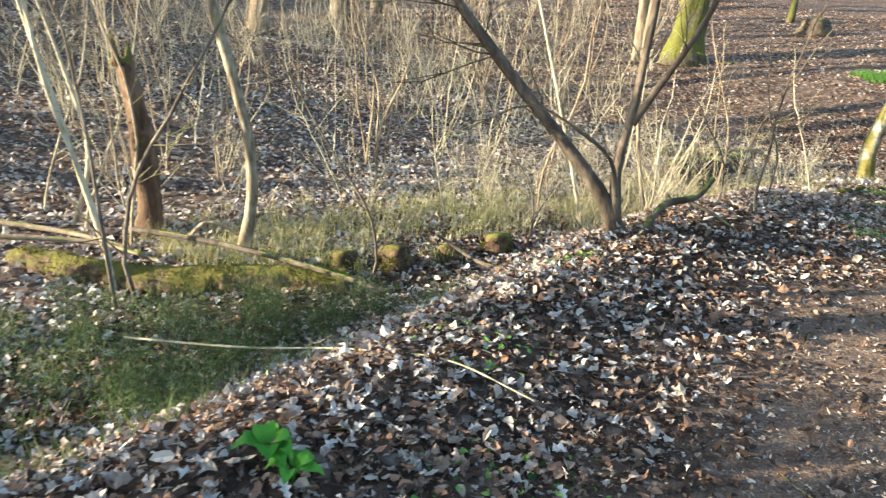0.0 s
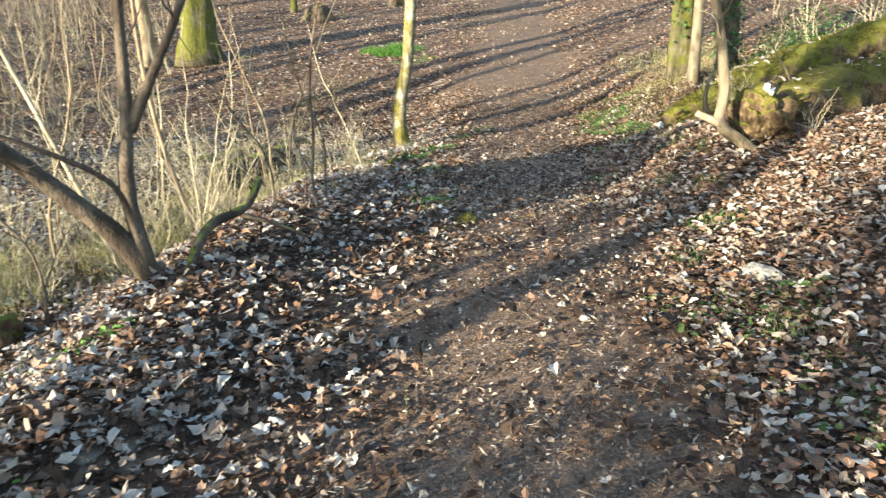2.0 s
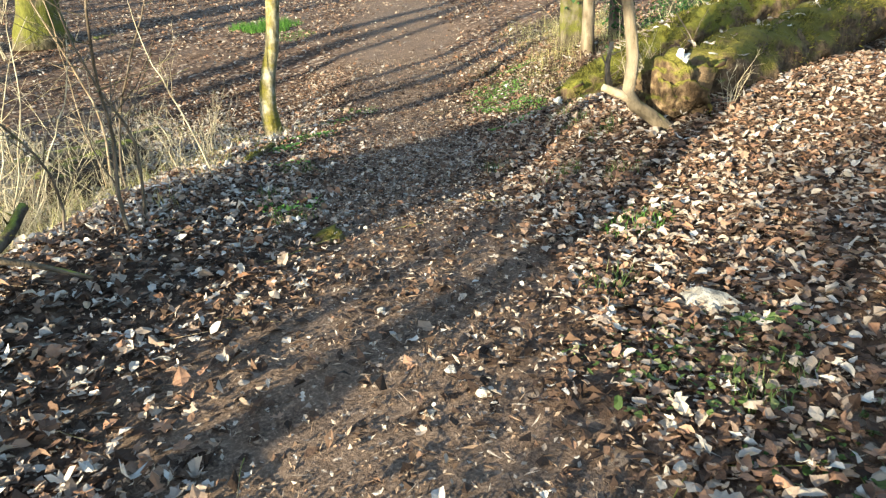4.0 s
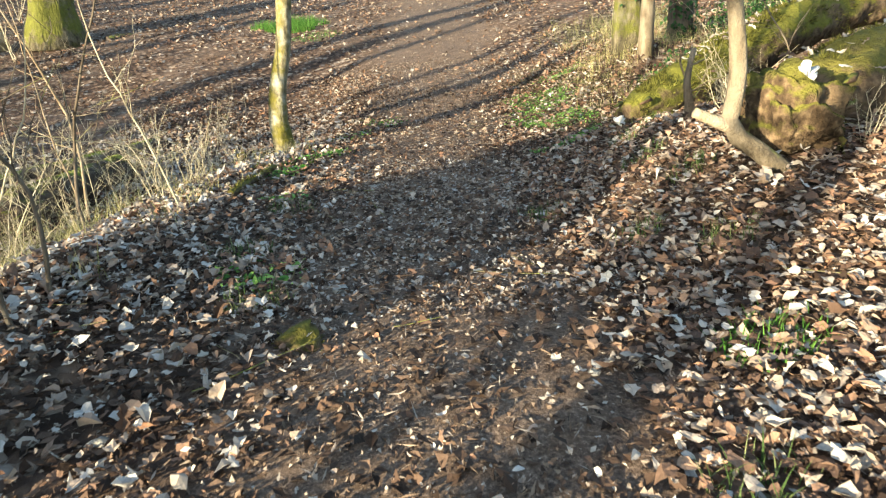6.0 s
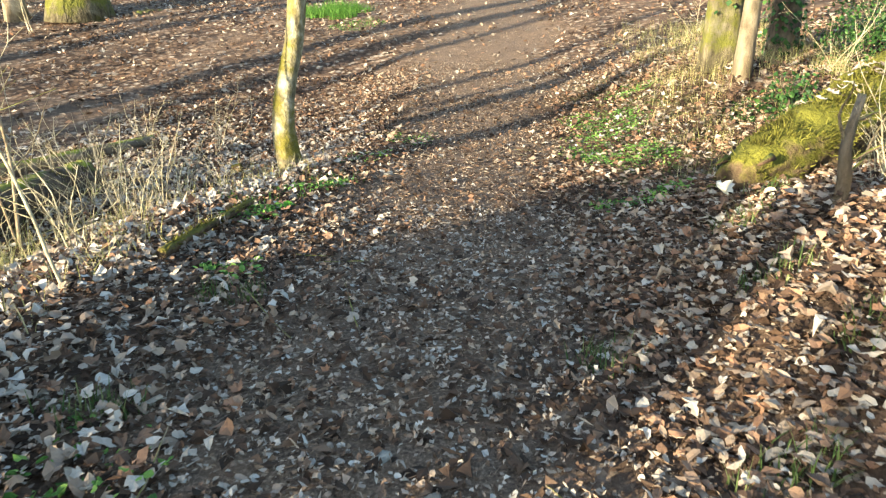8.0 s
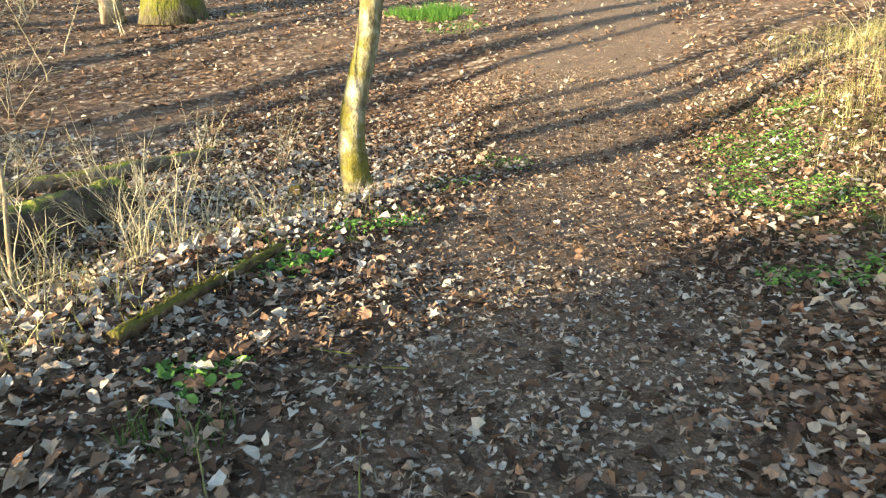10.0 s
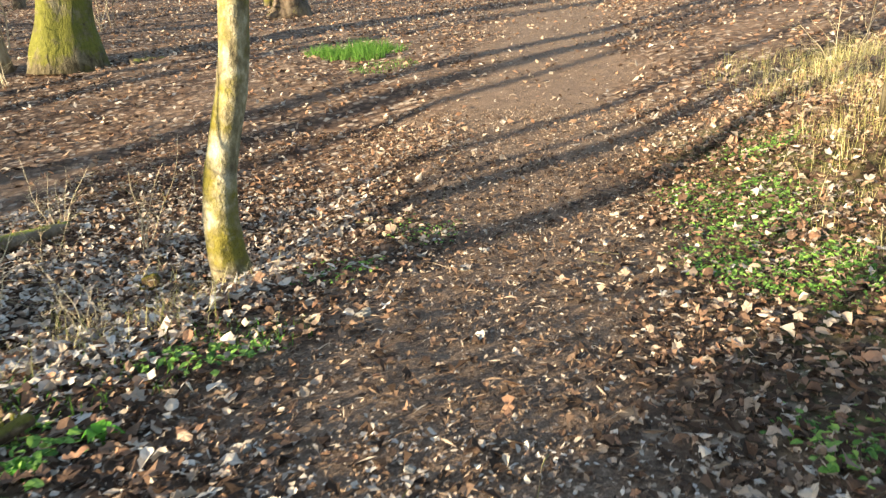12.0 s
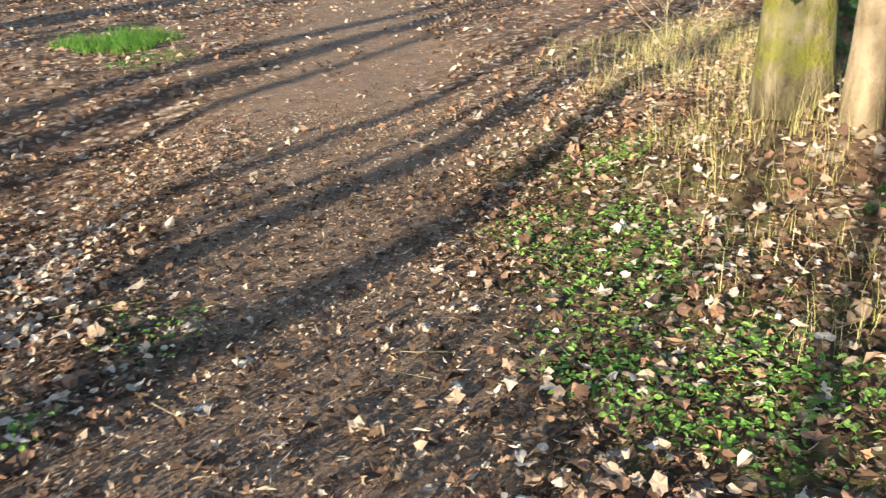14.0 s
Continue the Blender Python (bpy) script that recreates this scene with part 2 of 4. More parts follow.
def spaced(low, high, fine_low, fine_high, step):
    vals = list(np.arange(fine_low, fine_high + 1e-6, step))
    d = step
    while vals[-1] < high:
        d *= 1.12
        vals.append(vals[-1] + d)
    d, front = step, []
    v = fine_low
    while v > low:
        d *= 1.12
        v -= d
        front.append(v)
    return np.array(front[::-1] + vals)


def link_mesh(name, verts, faces, mat, parent=None, label="", smooth=True):
    me = bpy.data.meshes.new(name)
    me.from_pydata(np.asarray(verts, float).tolist(), [], faces if isinstance(faces, list) else faces.tolist())
    if smooth:
        me.polygons.foreach_set("use_smooth", [True] * len(me.polygons))
    me.materials.append(mat)
    me.update()
    ob = new(name, me)
    if parent is not None:
        ob.parent = parent
    if label:
        ob["label"] = label
    return ob


def trail_half(s):
    return 0.75 + 0.35 * soft_step(8, 20, s)


def build_ground():
    xs, ys = spaced(-700, 700, -6, 14, 0.135), spaced(-500, 800, -3, 22, 0.135)
    gx, gy = np.meshgrid(xs, ys)
    z = ground_z(gx, gy)
    nx, ny = len(xs), len(ys)
    verts = np.stack([gx.ravel(), gy.ravel(), z.ravel()], 1)
    i = (np.arange(ny - 1)[:, None] * nx + np.arange(nx - 1)[None]).ravel()
    ob = link_mesh("ground", verts, np.stack([i, i + 1, i + nx + 1, i + nx], 1), SOIL)
    s, w = trail_place(gx.ravel(), gy.ravel())
    edge = w - 0.2 + 0.22 * np.sin(1.9 * s) + 0.12 * np.sin(4.3 * s + 1)
    half = trail_half(s)
    worn = 1 - soft_step(half - 0.35, half + 0.35, np.abs(edge))
    green = 0.3 * np.exp(-((s - 3) / 2.5) ** 2 - ((w + 3.2) / 1.4) ** 2) + soft_step(9, 11, s) * (1 - soft_step(14.5, 16, s)) * np.exp(-((w - 1.9) / 0.6) ** 2)
    col = np.stack([worn, np.clip(green, 0, 1), 0 * worn, 1 + 0 * worn], 1)
    at = ob.data.color_attributes.new("zone", "FLOAT_COLOR", "POINT")
    at.data.foreach_set("color", col.ravel())
    return tagged(ob, "brown woodland ground with a worn earth trail", "ground", kind="structure")


ground = build_ground()


# ---- shaping ----
def tube(points, radii, sides=8, lump=0.08, seed=0, caps=True, relief=None):
    """A tapered, lumpy round limb along points: vertices and faces."""
    pts = np.asarray(points, float)
    n = len(pts)
    g = np.random.default_rng(seed)
    tang = np.gradient(pts, axis=0)
    tang /= np.linalg.norm(tang, axis=1)[:, None] + 1e-9
    ref = np.array([1.0, 0.3, 0.1]) if abs(tang[0][0]) < 0.8 else np.array([0.1, 1.0, 0.2])
    verts, faces = [], []
    a = np.linspace(0, 2 * math.pi, sides, endpoint=False)
    phase = g.uniform(0, 6.28, 3)
    for k in range(n):
        u = np.cross(tang[k], ref)
        u /= np.linalg.norm(u) + 1e-9
        v = np.cross(tang[k], u)
        ref = np.cross(u, tang[k])
        r = radii[k] * (1 + lump * (np.sin(2 * a + phase[0] + k * 0.4) * 0.5 + np.sin(3 * a + phase[1] - k * 0.3) * 0.5 + g.normal(0, 0.35, sides)))
        if relief is not None:
            r = r * relief[k]
        verts += list(pts[k] + np.outer(np.cos(a) * r, u) + np.outer(np.sin(a) * r, v))
    for k in range(n - 1):
        for j in range(sides):
            j2 = (j + 1) % sides
            faces.append((k * sides + j, k * sides + j2, (k + 1) * sides + j2, (k + 1) * sides + j))
    if caps:
        for k, flip in ((0, True), (n - 1, False)):
            c = len(verts)
            verts.append(pts[k] + tang[k] * (-0.15 if flip else 0.15) * radii[k])
            for j in range(sides):
                f = (k * sides + j, k * sides + (j + 1) % sides, c)
                faces.append(f[::-1] if flip else f)
    return verts, faces


def join(pieces):
    verts, faces = [], []
    for v, f in pieces:
        o = len(verts)
        verts += list(v)
        faces += [tuple(i + o for i in q) for q in f]
    return verts, faces


def bend(points, n):
    """A smooth line of n points through the given ones."""
    p = np.asarray(points, float)
    if len(p) == 2:
        return p[0] + (p[1] - p[0]) * np.linspace(0, 1, n)[:, None]
    seg = np.linalg.norm(np.diff(p, axis=0), axis=1)
    t = np.concatenate([[0], np.cumsum(seg)])
    m = np.gradient(p, t, axis=0)
    q = np.linspace(0, t[-1], n)
    i = np.clip(np.searchsorted(t, q) - 1, 0, len(p) - 2)
    d = (t[i + 1] - t[i])[:, None]
    u = ((q - t[i]) / (t[i + 1] - t[i]))[:, None]
    return (2 * u**3 - 3 * u**2 + 1) * p[i] + (u**3 - 2 * u**2 + u) * d * m[i] + (3 * u**2 - 2 * u**3) * p[i + 1] + (u**3 - u**2) * d * m[i + 1]


def stray(start, way, length, g, n=7, wander=0.12, lift=0.1):
    """A wandering twig line that turns upwards a little."""
    p, d = np.array(start, float), np.array(way, float)
    d /= np.linalg.norm(d)
    out = [p.copy()]
    for _ in range(n - 1):
        d = d + g.normal(0, wander, 3) + np.array([0, 0, lift])
        d /= np.linalg.norm(d)
        p = p + d * length / (n - 1)
        out.append(p.copy())
    return np.array(out)


def twigs_on(line, radius, g, count, length, sides=4, low=0.3, again=0.5):
    """Side twigs along a line, some forked again."""
    out = []
    n = len(line)
    for _ in range(count):
        f = g.uniform(low, 0.98)
        k = min(int(f * (n - 1)), n - 2)
        p = line[k] + (line[k + 1] - line[k]) * (f * (n - 1) - k)
        t = line[k + 1] - line[k]
        t = t / np.linalg.norm(t)
        side = np.cross(t, g.normal(0, 1, 3))
        side /= np.linalg.norm(side) + 1e-9
        l = length * g.uniform(0.5, 1.2) * (1.15 - 0.6 * f)
        r = max(0.0022, radius * (1 - 0.75 * f) * 0.5)
        tw = stray(p, t * 0.75 + side, l, g, 5, 0.18, 0.07)
        out.append(tube(tw, np.linspace(r, r * 0.35, 5), sides, 0.04, caps=False))
        if g.random() < again:
            k2 = g.integers(1, 4)
            tw2 = stray(tw[k2], (tw[k2] - tw[k2 - 1]) / np.linalg.norm(tw[k2] - tw[k2 - 1]) + g.normal(0, 0.5, 3), l * 0.55, g, 4, 0.18, 0.07)
            out.append(tube(tw2, np.linspace(r * 0.6, r * 0.25, 4), 3, 0.03, caps=False))
    return out


def base_empty(name, x, y, sink=0.0):
    e = new(name)
    e.location = (x, y, gz(x, y) - sink)
    e.empty_display_size = 0.2
    return e


def flare(count, f):
    """Swelling towards the roots, by height share."""
    return 1 + f * np.exp(-np.linspace(0, 1, count) * 14)


def make_tree(name, x, y, line, r0, r1, mat, label, limbs=8, seed=1, sides=14, crown=3.0, root=0.5, low=0.45, category="tree", lump=0.07):
    """A bare tree: line is the trunk's run, in metres from its foot."""
    g = np.random.default_rng(seed)
    t = base_empty(name, x, y, 0.06)
    pts = bend(line, 28)
    rad = (r0 + (r1 - r0) * np.linspace(0, 1, 28) ** 0.8) * flare(28, root)
    v, f = tube(pts, rad, sides, lump, seed)
    link_mesh("trunk", v, f, mat, t)
    fine = []
    for k in range(limbs):
        share = low + (0.97 - low) * (k + g.uniform(0, 0.8)) / max(1, limbs)
        i = min(int(share * 27), 26)
        a = g.uniform(0, 6.28)
        way = np.array([math.cos(a), math.sin(a), g.uniform(0.25, 0.9)])
        l = crown * g.uniform(0.6, 1.2) * (1.3 - share)
        ln = stray(pts[i], way, l, g, 9, 0.14, 0.05)
        r = rad[i] * g.uniform(0.3, 0.5)
        fine += twigs_on(ln, r, g, 4, l * 0.45)
        link_mesh("limb", *tube(ln, np.linspace(r, r * 0.2, 9), 6, 0.06, k), mat, t)
    if fine:
        tagged(link_mesh("crown", *join(fine), mat, t), kind="stuff")
    return tagged(t, label, category)


# ---- trees beside the trail ----
make_tree("young_tree", 4.37, 11.72, [(0, 0, 0), (-0.06, 0.02, 0.35), (-0.03, 0.05, 0.75), (0.12, 0.04, 1.35), (0.2, -0.03, 2.1), (0.3, 0.05, 4), (0.1, 0.3, 7)], 0.112, 0.05, MOSSY_TRUNK, "slender young tree with smooth mossy yellow-green bark beside the trail", 7, 3, root=0.3)
make_tree("oak_tree", 8.97, 10.77, [(0, 0, 0), (0.02, 0.03, 0.8), (0.1, 0.05, 2.2), (0.2, 0.1, 5), (0.3, 0.4, 9)], 0.17, 0.11, OAK_BARK, "thick mossy tree trunk at the trail's verge", 8, 5, sides=20, crown=4, root=0.35)
make_tree("young_tree", 8.88, 10.33, [(0, 0, 0), (0.03, 0, 0.9), (0.08, 0.05, 2.4), (0.2, 0.0, 6)], 0.095, 0.05, BENT_BARK, "slender pale trunk close to a mossy tree", 6, 8, root=0.15)
make_tree("ivy_tree", 10.6, 11.45, [(0, 0, 0), (0.02, 0.03, 1.5), (0.1, 0.0, 4), (0.2, 0.1, 8)], 0.17, 0.1, DARK_BARK, "dark trunk wrapped in ivy behind a mossy tree", 6, 15, root=0.3)
make_tree("mossy_tree", 2.2, 21.8, [(0, 0, 0), (0.05, 0.02, 1.2), (0.1, 0.1, 4), (0.4, 0.1, 11)], 0.36, 0.2, OAK_BARK, "old tree with a mossy trunk and spreading root flare", 8, 16, sides=24, crown=5, root=0.9, lump=0.16)
make_tree("young_tree", 1.0, 22.0, [(0, 0, 0), (-0.05, 0.02, 1.2), (0.0, 0.1, 4), (0.3, 0.1, 9)], 0.16, 0.08, LIGHT_WOOD, "slender pale grey trunk in the open wood", 6, 17)


def crooked_tree():
    t = base_empty("crooked_tree", 0.55, 4.78, 0.05)
    g = np.random.default_rng(21)
    stems = (
        ([(0, 0, 0), (-0.1, 0.02, 0.22), (-0.42, 0.0, 0.62), (-0.92, 0.02, 1.15), (-1.45, 0.1, 1.75), (-2.0, 0.2, 2.7), (-2.3, 0.3, 4)], 0.062, 0.022, 9),
        ([(-0.04, 0, 0.12), (-0.08, 0.05, 0.5), (-0.02, 0.08, 0.95), (0.03, 0.1, 1.6), (0.1, 0.2, 2.8), (0.0, 0.3, 4.2)], 0.043, 0.018, 10),
        ([(-0.02, 0.08, 0.85), (0.12, 0.08, 1.1), (0.36, 0.1, 1.55), (0.6, 0.2, 2.3), (0.7, 0.3, 3.4)], 0.03, 0.01, 9),
        ([(-0.06, 0.02, 0.3), (-0.14, -0.1, 0.62), (-0.4, -0.16, 0.82), (-0.75, -0.2, 1.0)], 0.022, 0.008, 5),
    )
    fine = []
    for line, a, b, n in stems:
        p = bend(line, 24)
        fine += twigs_on(p, a * 0.34, g, n + 9, 0.85, 4, 0.2, 0.9)
        link_mesh("stem", *tube(p, np.linspace(a * 0.86, b * 0.8, 24) * flare(24, 0.3), 11, 0.1, n), DARK_BARK, t)
    tagged(link_mesh("crown", *join(fine), DARK_BARK, t), kind="stuff")
    tagged(t, "crooked dark multi-stemmed tree leaning over a leafy bank", "tree")


crooked_tree()
make_tree("young_tree", -2.86, 5.4, [(0, 0, 0), (0.13, 0, 0.7), (0.11, 0, 1.1), (0.0, 0, 1.6), (-0.17, 0, 2.2), (-0.4, 0.1, 3), (-0.6, 0.2, 5.5)], 0.058, 0.03, SUNLIT_BARK, "thin bent young tree with pale sunlit bark in a hollow", 6, 31, sides=10, crown=1.2, root=0.25)


def dead_snag():
    t = base_empty("dead_snag", -3.98, 5.62, 0.05)
    p = bend([(0, 0, 0), (0.02, 0, 0.5), (-0.05, 0.02, 1.1), (-0.16, 0.02, 1.75)], 22)
    v, f = tube(p, np.linspace(0.125, 0.085, 22) * flare(22, 0.5), 14, 0.22, 4)
    link_mesh("trunk", v, f, ROTTEN, t)
    pieces = [tube(bend([(-0.16 + 0.07 * math.cos(a), 0.07 * math.sin(a), 1.7), (-0.2 + 0.09 * math.cos(a), 0.09 * math.sin(a), 1.85 + 0.12 * math.sin(3 * a))], 4), [0.035, 0.03, 0.02, 0.006], 6, 0.2, k) for k, a in enumerate(np.linspace(0, 5.5, 7))]
    tagged(link_mesh("broken_top", *join(pieces), ROTTEN, t, "splintered dark wood"), kind="stuff")
    tagged(t, "broken rotting tree stump with orange wood and moss", "stump")


dead_snag()


def leaning_sapling():
    t = base_empty("bent_sapling", 5.3, 5.35, 0.04)
    g = np.random.default_rng(5)
    p = bend([(0, 0, 0), (-0.12, 0.07, 0.12), (-0.3, 0.16, 0.3), (-0.27, 0.16, 0.48), (-0.3, 0.18, 0.85), (-0.4, 0.24, 1.4), (-0.5, 0.3, 2.6), (-0.4, 0.3, 4)], 36)
    link_mesh("stem", *tube(p, np.concatenate([np.linspace(0.05, 0.037, 12), np.linspace(0.034, 0.017, 24)]), 12, 0.1, 3), BENT_BARK, t)
    tagged(link_mesh("crown", *join(twigs_on(p, 0.022, g, 9, 0.7, 5, 0.3)), BENT_BARK, t), kind="stuff")
    link_mesh("stub", *tube(bend([(-0.27, 0.15, 0.27), (-0.37, 0.195, 0.32), (-0.47, 0.24, 0.37)], 9), np.linspace(0.036, 0.026, 9), 10, 0.06), LIGHT_WOOD, t, "pale yellow cut stub")
    for k, (i, way) in enumerate(((9, (-0.5, -0.2, 0.4)), (13, (0.7, 0.3, 0.3)), (15, (-0.8, 0.2, 0.1)), (19, (0.8, -0.3, 0.5)), (22, (-0.9, 0.1, 0.3)))):
        link_mesh("branch", *tube(stray(p[i], way, 0.45, g, 9, 0.2, 0.04), np.linspace(0.008, 0.0025, 9), 5, 0.05), TAN_BARK, t)
    tagged(t, "bent pale sapling growing in front of a mossy log", "sapling")


leaning_sapling()


def fuzz(points, normals, length, width, g):
    """Short upright tufts on given places: vertices and faces."""
    n = len(points)
    side = np.cross(normals, g.normal(0, 1, (n, 3)))
    side /= np.linalg.norm(side, axis=1)[:, None] + 1e-9
    tip = points + (normals + g.normal(0, 0.5, (n, 3))) * (length * g.uniform(0.4, 1.2, n))[:, None]
    v = np.concatenate([points - side * width, points + side * width, tip])
    f = np.stack([np.arange(n), np.arange(n) + n, np.arange(n) + 2 * n], 1)
    return v, f


MOSS = leafy_material("moss_tuft", [(0.0, (0.03, 0.03, 0.008)), (0.5, (0.095, 0.092, 0.016)), (1.0, (0.19, 0.18, 0.035))], 0.8, 0.3, 0.3)


def bark_relief(n, sides, length, seed, lump):
    """Hollows, plates and long cracks over a log's round, as shares of its radius."""
    g = np.random.default_rng(seed + 90)
    l, a = np.meshgrid(np.linspace(0, length, n), np.linspace(0, 2 * math.pi, sides, endpoint=False), indexing="ij")
    d = np.zeros_like(l)
    for waves, along, amount in ((1, 0.9, 0.5), (2, 1.7, 0.4), (3, 2.6, 0.35), (4, 4.4, 0.3), (5, 7.5, 0.24), (7, 11, 0.18), (9, 17, 0.12)):
        ph = g.uniform(0, 6.28, 3)
        d += amount * np.sin(waves * a + ph[0] + 0.8 * np.sin(along * 0.6 * l + ph[2])) * np.sin(along * l + ph[1] + 0.7 * np.sin(waves * a))
    crack = np.clip(np.sin(8 * a + 1.6 * np.sin(1.3 * l + seed) + 0.5 * np.sin(6 * l)) - 0.78, 0, 1)
    return 1 + lump * 0.85 * d - 0.3 * crack + g.normal(0, 0.012, d.shape)


def fallen_log(name, line, r0, r1, mat, label, moss=2500, seed=0, sides=22, ends=True, lump=0.13, moss_low=0.0):
    """A fallen trunk along a line in the plan's metres, with a moss coat on its upper side."""
    g = np.random.default_rng(seed)
    t = new(name)
    o = np.array(line[0], float)
    t.location = o
    p = bend(np.array(line) - o, 44)
    rad = np.linspace(r0, r1, 44) * (1 + 0.16 * lump * np.sin(np.arange(44) * 0.5 + seed) + 0.12 * lump * g.normal(0, 1, 44))
    if ends:
        rad[:4] *= np.array([0.62, 0.84, 0.95, 1.0])
    thick = r0 > 0.1
    n, around = (190, sides * 2) if thick else (60, sides)
    fine_p = bend(np.array(line) - o, n)
    v, f = tube(fine_p, np.interp(np.linspace(0, 43, n), np.arange(44), rad), around, 0.05, seed, relief=bark_relief(n, around, np.linalg.norm(p[-1] - p[0]), seed, lump) if thick else None)
    link_mesh("trunk", v, f, mat, t)
    if moss:
        k = (moss_low + (1 - moss_low) * g.uniform(0, 1, moss)) * 42
        i = k.astype(int)
        tan = p[i + 1] - p[i]
        c = p[i] + tan * (k - i)[:, None]
        tan /= np.linalg.norm(tan, axis=1)[:, None]
        sd = np.cross(tan, np.array([0, 0, 1.0]))
        sd /= np.linalg.norm(sd, axis=1)[:, None]
        up = np.cross(sd, tan)
        a = g.normal(0, 0.85, moss)
        nrm = np.cos(a)[:, None] * up + np.sin(a)[:, None] * sd
        keep = np.sin(7 * p[i][:, 0] + 3 * a) + np.sin(11 * p[i][:, 0] - 4 * a) + g.normal(0, 0.6, moss) > 0.25
        v, f = fuzz((c + nrm * rad[i][:, None] * 1.0)[keep], nrm[keep], 0.03, 0.006, g)
        tagged(link_mesh("moss", v, f, MOSS, t, "thick yellow-green moss"), kind="stuff")
    if ends:
        d = p[0] - p[1]
        d /= np.linalg.norm(d)
        pieces = []
        for _ in range(14):
            off = g.normal(0, 0.4, 3) * r0
            off -= d * off.dot(d)
            pieces.append(tube(bend([p[0] + off - d * 0.1, p[0] + off + d * r0 * g.uniform(0.05, 0.4)], 4), [r0 * 0.1, r0 * 0.09, r0 * 0.06, r0 * 0.015], 5, 0.2, int(g.integers(99))))
        tagged(link_mesh("broken_end", *join(pieces), ROTTEN, t, "splintered brown end wood"), kind="stuff")
    return tagged(t, label, "log")


fallen_log("fallen_log", [(5.98, 7.35, -0.34), (6.6, 7.5, -0.22), (7.6, 7.75, 0.0), (9.2, 8.05, 0.24), (11.5, 8.5, 0.45), (13.5, 8.9, 0.6)], 0.21, 0.3, LOG_GREEN, "long fallen trunk under bright green moss", 34000, 2, lump=0.2)
thick_log = fallen_log("fallen_log", [(5.92, 5.69, -0.06), (6.3, 5.81, -0.03), (7.6, 6.2, 0.02), (9.0, 6.6, 0.12), (10.6, 7.05, 0.2), (12.8, 7.6, 0.35)], 0.32, 0.3, LOG_MOSS, "thick rotten fallen trunk with moss and a broken end", 18000, 6, lump=0.2)
END_WOOD = bark_material("rotten_tan_wood", (0.014, 0.009, 0.006), (0.062, 0.04, 0.022), (0.19, 0.13, 0.075), 0.45, (0.1, 0.09, 0.018), 20, 0.7)
chunk_line = np.array([(5.3, 5.44, -0.1), (5.4, 5.48, -0.05), (5.45, 5.5, -0.03), (5.5, 5.52, -0.03), (5.55, 5.54, -0.03), (5.62, 5.56, -0.04)]) - np.array(thick_log.location)
link_mesh("log_end", *tube(bend(chunk_line, 40), np.interp(np.linspace(0, 5, 40), range(6), [0.07, 0.18, 0.24, 0.25, 0.21, 0.1]), 44, 0.2, 3, relief=bark_relief(40, 44, 3.6, 3, 0.42)), END_WOOD, thick_log, "cracked yellow-brown rotten end")
fallen_log("fallen_log", [(-4.6, 4.5, -1.16), (-3.2, 4.42, -1.14), (-2.2, 4.7, -1.1), (-1.6, 4.85, -1.1)], 0.14, 0.15, LOG_MOSS, "mossy fallen trunk lying in a grassy hollow", 2500, 8)
fallen_log("fallen_pole", [(-3.9, 5.2, -0.98), (-2.9, 5.0, -0.93), (-2.0, 4.75, -0.92), (-1.1, 4.5, -0.95)], 0.026, 0.02, DARK_BARK, "grey bare pole lying across a mossy log", 0, 9, 9, False, 0.06)
fallen_log("fallen_log", [(1.3, 10.4, -1.0), (1.9, 11.1, -1.0), (2.45, 11.75, -1.02)], 0.2, 0.18, DARK_BARK, "dark short log with moss in a ditch", 700, 12)
fallen_log("mossy_branch", [(2.98, 8.3, -0.61), (3.18, 8.7, -0.65), (3.36, 9.02, -0.69), (3.62, 9.45, -0.72)], 0.032, 0.024, LOG_MOSS, "thin moss-covered branch on dead leaves", 350, 13, 9, False)
fallen_log("crooked_branch", [(0.66, 4.5, -0.4), (0.72, 4.75, -0.28), (0.86, 4.98, -0.14), (1.1, 5.2, -0.1), (1.22, 5.42, 0.0)], 0.032, 0.024, DARK_BARK, "crooked broken branch with moss at a tree's foot", 90, 14, 9, False)
fallen_log("fallen_branch", [(1.0, 5.18, -0.12), (1.22, 5.2, -0.22), (1.42, 5.2, -0.33)], 0.018, 0.01, GREY_BARK, "short forked dead branch on the bank", 0, 15, 7, False)
fallen_log("fallen_branch", [(-5.6, 5.1, -1.05), (-4.4, 5.2, -1.12), (-3.4, 5.05, -1.18), (-2.3, 5.2, -1.2)], 0.03, 0.015, LIGHT_WOOD, "pale bleached fallen branch", 0, 16, 8, False)
fallen_log("fallen_branch", [(-4.9, 4.6, -1.0), (-4.0, 4.9, -1.05), (-3.1, 4.8, -1.15)], 0.03, 0.012, LIGHT_WOOD, "pale bleached fallen branch", 0, 17, 8, False)
fallen_log("fallen_branch", [(-3.6, 5.6, -1.2), (-3.2, 5.45, -0.9), (-2.9, 5.7, -1.15)], 0.02, 0.015, LIGHT_WOOD, "pale bleached fallen branch", 0, 17, 8, False)
fallen_log("thin_stick", [(-2.2, 2.8, -0.74), (-1.38, 2.72, -0.63), (-0.7, 2.62, -0.48), (-0.21, 2.48, -0.39), (0.2, 2.27, -0.4)], 0.008, 0.004, TAN_BARK, "long thin bare stick across shaded grass", 0, 18, 6, False)
fallen_log("fallen_branch", [(-0.95, 5.35, -0.72), (-0.55, 5.2, -0.86), (-0.15, 5.0, -0.85)], 0.012, 0.025, DARK_BARK, "dark dead branch sticking out of the grass", 0, 19, 7, False)
